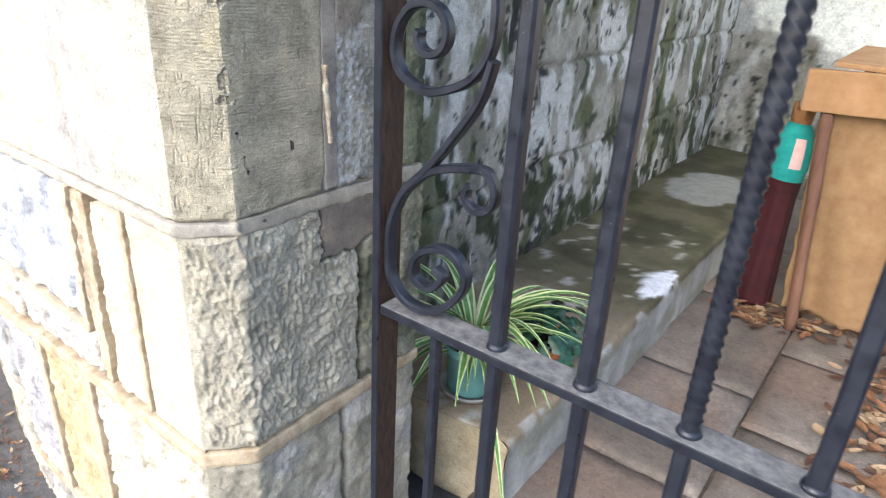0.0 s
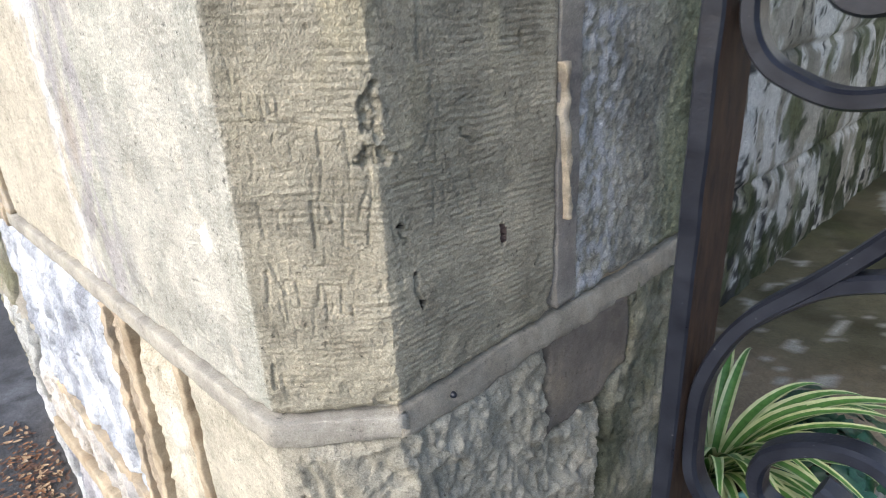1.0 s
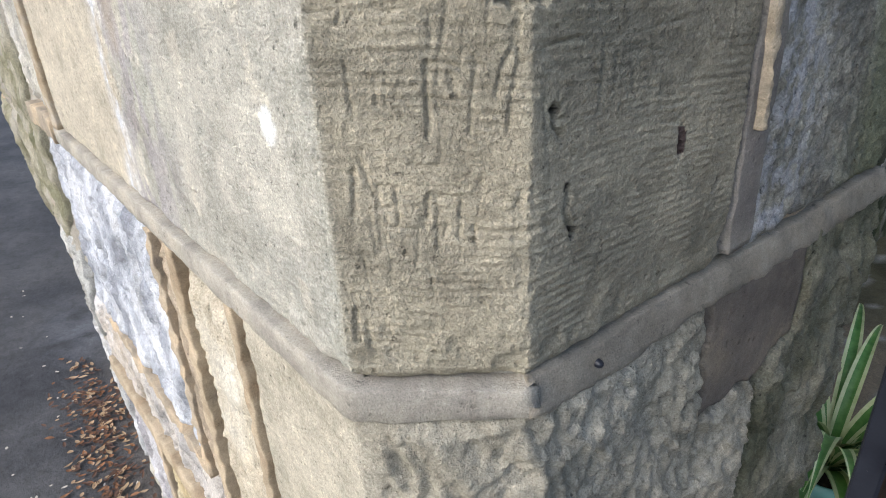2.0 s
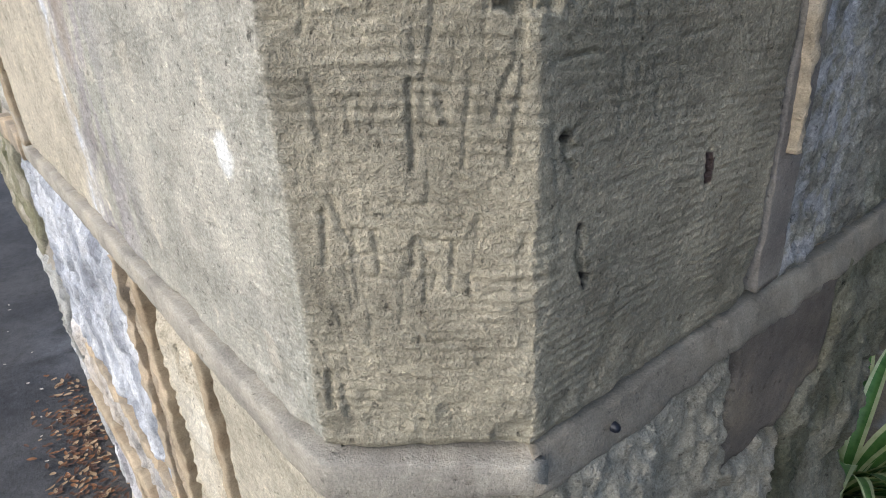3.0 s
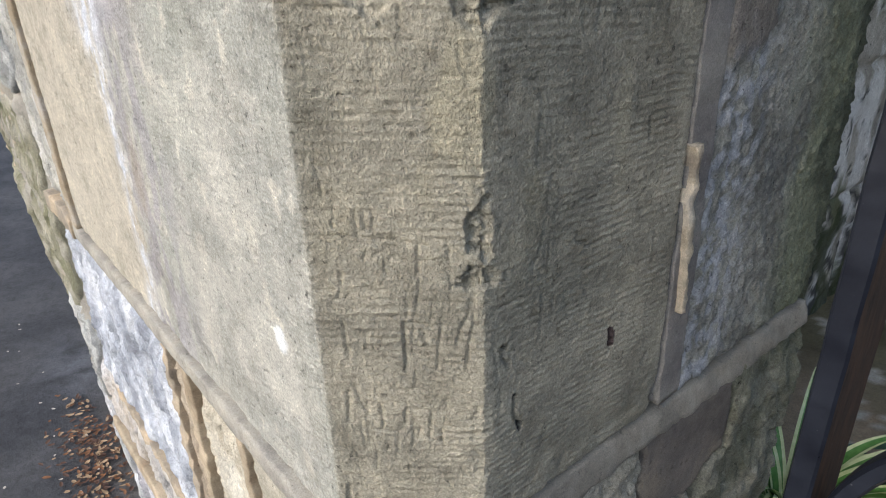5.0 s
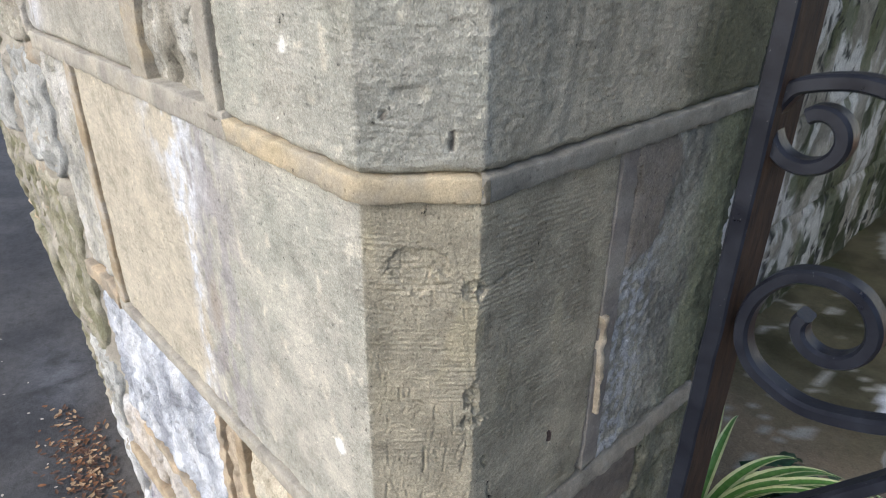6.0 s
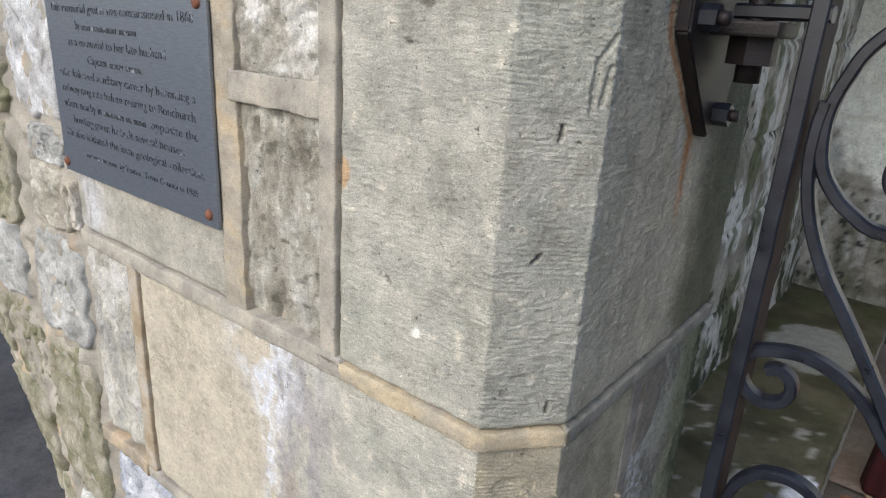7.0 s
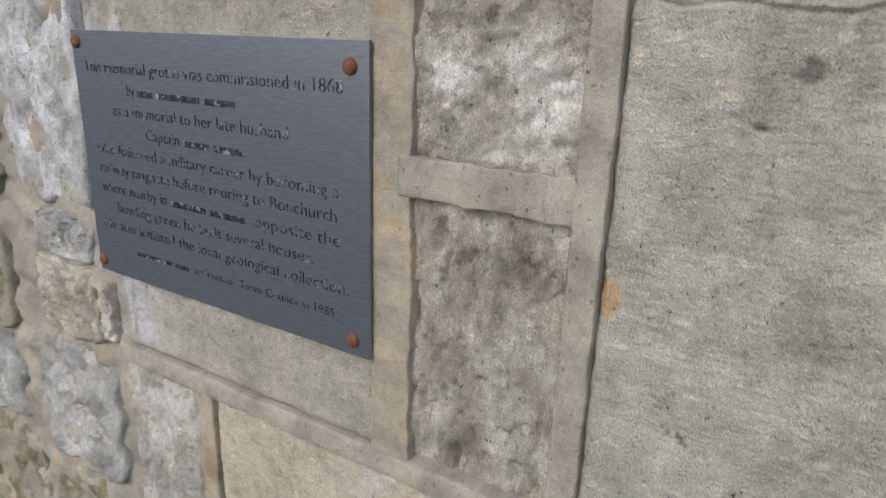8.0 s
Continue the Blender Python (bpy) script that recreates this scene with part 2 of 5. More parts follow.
def laid_stone(s0, s1, z0, z1, height, colour, ss, zs, mat, parent, label="", rim=0.004, ragged=0.0015, seed=0.0, deep=0.03, name="stone", cut=None):
    """One stone of the pier: a relief over the wall's line, with rounded rim and sides that go back into the wall."""
    verts, cols, faces = [], [], []
    ns, nz = len(ss), len(zs)
    for j in range(-1, nz + 1):
        for i in range(-1, ns + 1):
            s, z = ss[min(max(i, 0), ns - 1)], zs[min(max(j, 0), nz - 1)]
            a, b = (s - s0) / (s1 - s0), (z - z0) / (z1 - z0)
            ws = ragged * (fbm(z * 60, seed, 3.3, 2) * (1 - a) + fbm(z * 60, seed, 9.1, 2) * a) * 2
            wz = ragged * (fbm(s * 60, seed, 5.7, 2) * (1 - b) + fbm(s * 60, seed, 1.9, 2) * b) * 2
            sq, zq = s + ws, z + wz
            if cut:
                sq, zq = cut(sq, zq)
            edge = min(s - s0, s1 - s, z - z0, z1 - z)
            d = height(sq, zq) - rim * (1 - min(1.0, edge / rim / 1.6)) ** 2
            if i in (-1, ns) or j in (-1, nz):
                d = -deep
            verts.append(wall_point(sq, zq, d))
            cols.append(colour(sq, zq))
    w = ns + 2
    for j in range(nz + 1):
        for i in range(ns + 1):
            k = j * w + i
            faces.append((k, k + 1, k + 1 + w, k + w))
    return finish(name, verts, faces, mat, parent, label, cols)


def carve(strokes, s, z):
    """Depth of the scratched strokes at a place: each stroke is two ends, a width and a depth. Steep sides, flat bottom."""
    deep = 0.0
    for a, b, c, e, w, h in strokes:
        w, h = 0.72 * w, 0.72 * h
        dx, dz = c - a, e - b
        t = min(1.0, max(0.0, ((s - a) * dx + (z - b) * dz) / (dx * dx + dz * dz + 1e-12)))
        r2 = (s - a - t * dx) ** 2 + (z - b - t * dz) ** 2
        if r2 < 2.6 * w * w:
            deep = max(deep, h * min(1.0, 1.7 * (1 - r2 / (2.6 * w * w))))
    return deep


def scratched(*lines):
    """Strokes along broken lines, each given as width and depth in tenths of a millimetre and then its corners in millimetres over a foot at z = 0.7 m."""
    out = []
    for w, h, *pts in lines:
        q = [(pts[k] / 1000, 0.7 + pts[k + 1] / 1000) for k in range(0, len(pts), 2)]
        out += [(*a, *b, w / 10000, h / 10000) for a, b in zip(q, q[1:])]
    return out


def binned(strokes):
    """The strokes sorted into centimetres of height, so that few are looked at for each place."""
    table = {}
    for k in strokes:
        for row in range(int((min(k[1], k[3]) - 0.004) * 100), int((max(k[1], k[3]) + 0.004) * 100) + 1):
            table.setdefault(row, []).append(k)
    return table


def faint_scratches(s0, s1, count, seed):
    r, out = random.Random(seed), []
    for _ in range(count):
        a, b = r.uniform(s0, s1), r.uniform(0.745, 0.97)
        upright = r.random() < 0.62
        ln = r.uniform(0.005, 0.022)
        c, e = (a + r.gauss(0, 0.0015), b + ln) if upright else (a + ln * 0.8, b + r.gauss(0, 0.0015))
        if c < s1 + 0.003:
            out.append((a, b, c, e, r.uniform(0.00035, 0.0006), r.uniform(0.00035, 0.0009)))
    return out


# scratched initials, tally marks and cracks on the chamfer
INITIALS = scratched(
    (6, 9, 9.6, 131.2, 10.0, 125.0, 10.2, 114.5), (5, 7, 9.6, 131.5, 18.6, 131.0), (4, 6, 20.3, 127.9, 19.6, 117.7), (4, 5, 24.9, 127.1, 22.1, 116.8),
    (8, 17, 31.3, 129.0, 30.9, 119.9, 30.5, 109.2), (7, 13, 31.3, 128.5, 36.7, 128.9, 40.3, 126.9), (9, 9, 37.4, 125.4, 39.4, 118.2), (6, 8, 32.7, 119.1, 40.9, 118.5),
    (6, 10, 44.3, 127.6, 43.1, 116.5, 42.6, 109.9), (5, 9, 44.0, 130.3, 45.5, 127.6),
    (6, 11, 55.4, 140.8, 54.5, 133.5, 51.3, 125.9, 49.6, 119.6), (6, 12, 56.1, 140.0, 55.4, 127.4, 53.6, 116.4, 52.9, 108.9))
LOWER_INITIALS = scratched(
    (8, 12, 8.3, 99.1, 9.2, 97.3, 7.4, 85.3), (6, 10, 15.8, 94.5, 15.3, 88.0), (6, 10, 15.9, 95.0, 20.6, 94.4), (6, 13, 20.9, 94.4, 20.8, 83.3),
    (7, 14, 30.0, 91.6, 28.4, 81.3), (6, 10, 30.0, 92.0, 32.7, 91.6), (5, 8, 32.7, 90.7, 32.3, 81.3), (6, 9, 31.6, 91.0, 46.7, 90.9), (6, 10, 39.2, 90.6, 38.8, 83.1),
    (6, 11, 31.7, 81.3, 32.8, 81.3, 31.8, 74.4), (7, 11, 35.0, 81.2, 33.9, 77.8), (7, 12, 38.5, 81.2, 38.5, 78.3), (6, 11, 42.6, 81.2, 42.9, 75.4))
TALLY = scratched(
    (5, 8, 10.7, 103.4, 14.7, 90.8, 15.0, 73.6), (5, 7, 12.0, 87.1, 13.4, 73.6), (5, 6, 15.6, 81.4, 17.4, 71.5, 16.7, 61.3), (10, 15, 4.7, 52.7, 4.0, 41.5),
    (9, 11, 8.2, 48.3, 8.0, 39.2), (6, 9, 24.9, 100.7, 33.5, 100.2), (6, 8, 33.8, 107.5, 33.8, 100.6), (8, 12, 51.8, 41.5, 53.6, 41.0), (6, 9, 36.7, 39.2, 37.4, 33.4),
    (5, 7, 32.9, 141.2, 32.8, 132.3), (5, 7, 17.5, 125.7, 17.0, 117.7), (4, 6, 47.7, 140.9, 47.7, 132.1), (4, 6, 41.3, 138.1, 40.4, 127.6), (5, 6, 25.8, 116.7, 30.3, 116.4))
CRACKS = scratched(
    (5, 9, 1.5, 163.4, 9.6, 163.2, 20.3, 162.2, 33.7, 160.3, 40.4, 158.9), (4, 7, 1.0, 142.9, 13.2, 143.3, 26.0, 144.2), (6, 10, 37.0, 159.0, 37.2, 153.6, 37.0, 147.5),
    (6, 9, 36.8, 153.4, 47.7, 153.1), (6, 9, 47.5, 160.0, 47.7, 152.1, 48.1, 142.3), (9, 8, 43.6, 151.5, 47.0, 151.4, 47.0, 148.7), (5, 8, 10.7, 173.4, 9.9, 166.0),
    (6, 10, 17.3, 170.8, 17.7, 162.6), (5, 8, 20.0, 172.0, 20.6, 165.8), (5, 8, 23.1, 171.9, 23.3, 165.7), (7, 9, 19.9, 156.7, 19.0, 154.0), (6, 7, 25.8, 153.2, 26.8, 147.0))
REVEAL_MARKS = scratched(
    (16, 50, 69.0, 114.0, 69.7, 110.5), (8, 22, 69.7, 109.1, 72.3, 104.8), (6, 14, 70.0, 111.0, 73.5, 110.0), (6, 12, 70.5, 113.0, 73.0, 115.5), (11, 24, 76.0, 87.9, 75.3, 80.3, 78.9, 72.7),
    (14, 30, 79.7, 72.4, 79.3, 71.6), (13, 24, 134.6, 94.6, 135.3, 83.7), (9, 16, 132.1, 98.5, 132.7, 97.3), (7, 16, 107.5, 148.0, 108.6, 144.6, 113.9, 143.0, 115.9, 140.2, 120.2, 140.4),
    (5, 7, 121.5, 141.4, 139.1, 139.3), (5, 7, 113.4, 130.4, 128.2, 131.2), (5, 8, 94.9, 163.0, 94.5, 157.2), (6, 8, 112.3, 128.9, 115.4, 119.2))
REVEAL_TALLY = scratched(
    (6, 8, 103.0, 125.5, 104.7, 114.5), (6, 8, 95.1, 125.6, 95.1, 115.1), (5, 8, 89.6, 128.4, 90.4, 121.5), (6, 7, 119.7, 112.6, 121.2, 104.5), (5, 8, 64.1, 130.8, 77.3, 131.8),
    (6, 7, 134.7, 137.2, 139.5, 131.0), (6, 9, 84.4, 142.1, 90.0, 154.8), (16, 18, 165.6, 66.7, 162.6, 62.8), (12, 14, 155.9, 57.7, 154.8, 54.4), (9, 9, 86.0, 205.0, 85.0, 180.0),
    (12, 22, 63.0, 232.0, 90.0, 237.0), (7, 10, 106.5, 221.0, 100.0, 245.0), (7, 10, 112.0, 222.0, 116.0, 243.0), (14, 30, 149.0, 184.0, 150.0, 178.0))

ON_CHAMFER = binned(INITIALS + LOWER_INITIALS + TALLY + CRACKS + faint_scratches(0.003, 0.055, 34, 11))
ON_REVEAL = binned(REVEAL_MARKS + REVEAL_TALLY + faint_scratches(0.066, 0.172, 70, 12))

CREAM, OCHRE, PALE = (0.50, 0.46, 0.36), (0.52, 0.36, 0.20), (0.62, 0.58, 0.48)

pier = empty("wall_front", (0, 0, 0), "weathered sandstone gateway wall with raised mortar joints", "wall", kind="structure")


def core_wall():
    """The mortar bed behind the stones, a solid wall with its back."""
    ss = spread(-2.6, BACK - 0.004, (-2.6, -0.9, 0.03), (-0.9, -0.55, 0.006), (-0.55, 1, 0.012))
    zs = spread(-0.12, 1.9, (-0.2, 1.5, 0.007), (1.5, 3, 0.1))
    verts, cols, faces = [], [], []
    for z in zs:
        for s in ss:
            rub = step(-0.56, -0.62, s)
            d = -0.016 + 0.013 * rub + (0.003 + 0.014 * rub) * fbm(s * 44, z * 44, 2.0, 6)
            d += 0.011 * (1 - rub) * (math.exp(-((z - 0.722) / 0.009) ** 2) + math.exp(-((z - 0.992) / 0.009) ** 2))
            verts.append(wall_point(s, z, d))
            t = fbm(s * 14, z * 14, 8.0, 3)
            c = blend((0.31, 0.285, 0.24), (0.43, 0.395, 0.325), step(-0.2, 0.25, t))
            c = blend(c, OCHRE, 0.5 * step(0.12, 0.3, fbm(s * 20, z * 12, 31.0, 3)))
            cols.append(c)
    n = len(ss)
    for j in range(len(zs) - 1):
        for i in range(n - 1):
            k = j * n + i
            faces.append((k, k + 1, k + 1 + n, k + n))
    base = len(verts)
    for z in (zs[0], zs[-1]):
        for s in ss:
            x, y, _, _ = line_at(min(s, -0.02), z)
            verts.append((x, 0.645 + (y - CH0[1]), z))
            cols.append((0.35, 0.31, 0.25))
    top = (len(zs) - 1) * n
    for i in range(n - 1):
        faces.append((base + i + 1, base + i, base + n + i, base + n + i + 1))
        faces.append((top + i, top + i + 1, base + n + i + 1, base + n + i))
    for i in (0, n - 1):
        ring = [j * n + i for j in range(len(zs))]
        faces.append(ring + [base + n + i, base + i] if i else [base + i, base + n + i] + ring[::-1])
    return finish("mortar_bed", verts, faces, MORTAR, pier, "tan lime mortar between the stones", cols)


core_wall()


def tooled(s, z):
    """Fine furrows left by the mason's chisel, in bands that come and go."""
    warp = 0.0005 * noise.noise((s * 40, z * 25, 4)) + 0.0007 * noise.noise((s * 14, z * 30, 9))
    f = math.sin(2 * math.pi * (z + 0.06 * s + warp * 2) / 0.0031)
    f = f * abs(f) ** 0.3 + 0.6 * noise.noise((s * 90, z * 520, 6))
    patch = step(-0.22, 0.16, noise.noise((s * 34, z * 38, 17)))
    return (0.00005 + 0.00020 * patch) * f * (0.55 + 0.9 * abs(noise.noise((s * 30, z * 120, 31))))


def front_stain(s, z):
    """Colour of the long stone up the lane: cream end, white lime run, mauve edge, greenish buff towards the corner."""
    x = CH0[0] + s
    edge = -0.779 - 0.012 * step(0.80, 0.73, z) + 0.022 * fbm(z * 30, 3, 2, 4) + 0.010 * fbm(s * 90, z * 90, 2, 4)
    t = fbm(s * 22, z * 22, 1.0, 4)
    c = blend((0.42, 0.405, 0.345), (0.51, 0.485, 0.41), step(-0.2, 0.2, t))
    c = blend(c, (0.42, 0.42, 0.35), 0.5 * step(-0.05, 0.2, fbm(s * 9, z * 6, 12, 3)))
    c = blend(c, PALE, 0.7 * step(0.22, 0.27, fbm(s * 60, z * 35, 44, 5)))
    c = blend(c, (0.70, 0.71, 0.72), 0.8 * step(0.93, 0.985, z + 0.05 * t) * step(-0.84, -0.93, x))
    mauve = step(edge + 0.10, edge + 0.035, x + 0.02 * t) * step(edge - 0.004, edge + 0.004, x)
    c = blend(c, (0.37, 0.345, 0.335), 0.9 * mauve * step(-0.10, 0.02, fbm(s * 70, z * 22, 91, 6)))
    lime = math.exp(-((x - edge + 0.012) / (0.009 + 0.045 * step(0.87, 0.98, z))) ** 2) * step(-0.16, -0.04, fbm(s * 50, z * 18, 6, 6))
    c = blend(c, blend(CREAM, (0.56, 0.50, 0.39), 0.6), step(edge + 0.002, edge - 0.006, x))
    c = blend(c, (0.70, 0.71, 0.73), min(1.0, 1.05 * lime) * (0.45 + 0.55 * step(-0.12, 0.10, fbm(s * 120, z * 60, 66, 5))))
    c = blend(c, (0.35, 0.29, 0.21), 0.6 * math.exp(-((x + 0.762) / 0.012) ** 2 - ((z - 0.835) / 0.05) ** 2) * step(-0.1, 0.2, t))
    c = blend(c, (0.85, 0.84, 0.80), step(0.0056, 0.0042, math.hypot(x + 0.597, (z - 0.807) * 0.75)))
    return c


def corner_stain(s, z):
    t = fbm(s * 26, z * 26, 2.0, 4)
    c = blend((0.355, 0.32, 0.24), (0.445, 0.398, 0.295), step(-0.2, 0.25, t))
    c = blend(c, (0.30, 0.275, 0.205), 0.7 * step(0.0, 0.3, fbm(s * 12, z * 9, 21, 3)))
    arris = math.exp(-((s - CHL) / 0.008) ** 2) * step(-0.2, 0.2, fbm(z * 25, 4.0, 2.0, 3))
    c = blend(c, (0.52, 0.47, 0.35), 0.6 * arris)
    c = blend(c, (0.50, 0.44, 0.29), 0.5 * step(0.12, 0.3, fbm(s * 30, z * 14, 55, 3)) * step(0.8, 0.92, z))
    return c


def graffiti_height(s, z):
    d = 0.0011 * fbm(s * 45, z * 45, 3.0, 3) + 0.0003 * noise.noise((s * 520, z * 520, 1)) + 0.0003 * noise.noise((s * 150, z * 400, 5))
    if s > -0.004:
        d += tooled(s, z) - 0.0004
        wob = 0.0003 * noise.noise((s * 300, z * 300, 8)) + 0.0005 * noise.noise((s * 110, z * 110, 18))
        if s < CHL + 0.002:
            d -= carve(ON_CHAMFER.get(int(z * 100), ()), s + wob, z + wob)
        else:
            d -= 1.35 * carve(ON_REVEAL.get(int(z * 100), ()), s + wob, z + wob)
    # knocks along the arris
    for zc, dz, deep, w in ((0.862, 0.015, 0.009, 0.006), (0.846, 0.005, 0.008, 0.009), (0.934, 0.009, 0.006, 0.009), (0.905, 0.03, 0.0012, 0.006), (0.775, 0.02, 0.0015, 0.006)):
        g = math.exp(-((z - zc) / dz) ** 2 - ((s - CHL + 0.001) / w) ** 2)
        if g > 0.05:
            k = step(0.42, 0.52, g + 0.8 * fbm(s * 150, z * 150, zc * 50, 3))
            d -= 0.42 * deep * k * (0.6 + 1.6 * abs(fbm(s * 170, z * 170, zc * 30, 3)))
    # a broken scallop high on the chamfer
    if 0.0 < s < 0.06 and z > 0.915:
        e = 1 - ((s - 0.028) / 0.020) ** 2 - ((z - 0.946) / 0.016) ** 2 + 1.6 * fbm(s * 70, z * 70, 2, 5)
        d -= 0.0021 * step(0.35, 0.5, e) * (0.7 + 0.9 * abs(fbm(s * 120, z * 120, 6, 3)))
    # flaking along the foot
    d -= 0.0013 * step(0.756, 0.737, z + 0.010 * fbm(s * 50, z * 50, 5, 3)) * step(-0.1, 0.25, fbm(s * 80, z * 60, 15, 3))
    return d


def graffiti_colour(s, z):
    c = blend(front_stain(s, z), corner_stain(s, z), step(-0.003, 0.003, s))
    if s > CHL and math.hypot(s - 0.136, (z - 0.789) * 0.4) < 0.0022:
        c = (0.10, 0.07, 0.06)
    # shade inside the small carved holes, painted near-black
    for hs, hz, r in ((0.0694, 0.8122, 0.0017), (0.0755, 0.7885, 0.0013), (0.0795, 0.7720, 0.0014)):
        if math.hypot(s - hs, (z - hz) * 0.7) < r * (1 + 0.8 * noise.noise((s * 500, z * 500, 2))):
            c = (0.05, 0.042, 0.035)
    return c


def round_heel(s, z):
    """Rounds the lower back corner of the graffiti stone."""
    s_end, z_low, r = CHL + 0.122, 0.728, 0.018
    if s > s_end - r and z < z_low + r:
        a, b = s - (s_end - r), (z_low + r) - z
        m = max(a, b) / (math.hypot(a, b) + 1e-9)
        return s_end - r + a * m, z_low + r - b * m
    return s, z


FINE = spread(0.7250, 0.985, (0, 2, 0.00062))
laid_stone(-0.448, CHL + 0.122, 0.7250, 0.985, graffiti_height, graffiti_colour,
           spread(-0.448, CHL + 0.122, (-1, -0.012, 0.0022), (-0.012, CHL, 0.00062), (CHL, 1, 0.0009)), FINE, STONE, pier,
           "buff sandstone block with scratched initials and tooling", rim=0.003, cut=round_heel, seed=1.0)


def smear(s, z):
    """Where the brown cement is smeared over the runnelled block."""
    return step(0.0, 0.012, 0.255 - s - 0.55 * max(0.0, 0.945 - z) + 0.035 * fbm(s * 40, z * 40, 77, 4)) * step(0.885, 0.91, z + 0.03 * fbm(s * 50, z * 30, 71, 3))


def weathered(s, z):
    """Stone of the reveal, eaten into upright runnels."""
    run = fbm(s * 150, z * 22, 6.0, 4)
    d = 0.0016 * run + 0.0030 * fbm(s * 30, z * 26, 4.0, 5) + 0.0022 * noise.noise((s * 300, z * 260, 2)) + 0.0010 * noise.noise((s * 700, z * 600, 5))
    k = smear(s, z)
    return d * (1 - 0.85 * k) + 0.0022 * k


def reveal_stain(s, z):
    t = fbm(s * 24, z * 16, 7.0, 4)
    c = blend((0.23, 0.22, 0.185), (0.40, 0.38, 0.315), step(-0.25, 0.25, t + 0.6 * fbm(s * 170, z * 130, 27, 4)))
    c = blend(c, (0.50, 0.50, 0.52), 0.75 * math.exp(-((s - 0.215) / 0.03) ** 2) * step(-0.08, 0.1, fbm(s * 130, z * 100, 71, 5)))
    c = blend(c, (0.22, 0.19, 0.155), 0.9 * smear(s, z))
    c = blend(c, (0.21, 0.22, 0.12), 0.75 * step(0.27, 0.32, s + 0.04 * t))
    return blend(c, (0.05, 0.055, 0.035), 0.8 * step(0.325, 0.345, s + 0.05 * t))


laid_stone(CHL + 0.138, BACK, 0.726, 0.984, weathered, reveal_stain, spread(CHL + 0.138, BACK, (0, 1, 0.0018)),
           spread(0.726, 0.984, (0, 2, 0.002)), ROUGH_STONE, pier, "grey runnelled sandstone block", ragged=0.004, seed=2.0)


QUOIN_MARKS = ((0.0235, 1.115, 0.028, 1.121, 0.0012, 0.0028), (0.0323, 1.190, 0.0335, 1.199, 0.0012, 0.0030),
               (0.044, 1.010, 0.0445, 1.018, 0.0009, 0.0030), (0.012, 1.0245, 0.013, 1.0265, 0.001, 0.002),
               (0.0484, 1.2064, 0.050, 1.235, 0.0016, 0.0030), (0.050, 1.235, 0.059, 1.249, 0.0014, 0.0030),
               (0.054, 1.210, 0.0575, 1.232, 0.0015, 0.0026), (0.020, 1.035, 0.030, 1.036, 0.003, 0.0012),
               (-0.084, 1.078, -0.088, 1.082, 0.0014, 0.0018), (-0.093, 1.083, -0.095, 1.085, 0.0012, 0.0014),
               (-0.0600, 1.262, -0.0605, 1.263, 0.0040, 0.0012), (-0.0760, 1.238, -0.0735, 1.237, 0.0013, 0.003),
               (-0.135, 1.290, -0.05, 1.284, 0.0012, 0.0035), (-0.05, 1.284, 0.03, 1.305, 0.0012, 0.0035))


def upper_height(s, z):
    d = 0.0012 * fbm(s * 40, z * 40, 13.0, 4) + 0.0005 * noise.noise((s * 240, z * 240, 3))
    if s > -0.01:
        d += (1.35 if s < CHL else 0.6) * tooled(s * 1.1, z * 0.98)
    if s > CHL:
        k = step(CHL, CHL + 0.05, s)
        d += k * (0.0016 * fbm(s * 140, z * 24, 16.0, 4) + 0.0015 * fbm(s * 25, z * 22, 14.0, 4))
    d += 0.0007 * abs(noise.noise((s * 70, z * 300, 21))) + 0.0004 * noise.noise((s * 160, z * 420, 25))
    d -= carve(QUOIN_MARKS, s + 0.0008 * noise.noise((s * 200, z * 200, 1)), z + 0.003 * noise.noise((s * 40, 1, 2)))
    d -= 0.0035 * step(1.287, 1.292, z + 0.012 * fbm(s * 26, 3, 3, 3)) * step(-0.15, -0.10, s) * step(0.03, 0.0, s)
    return d


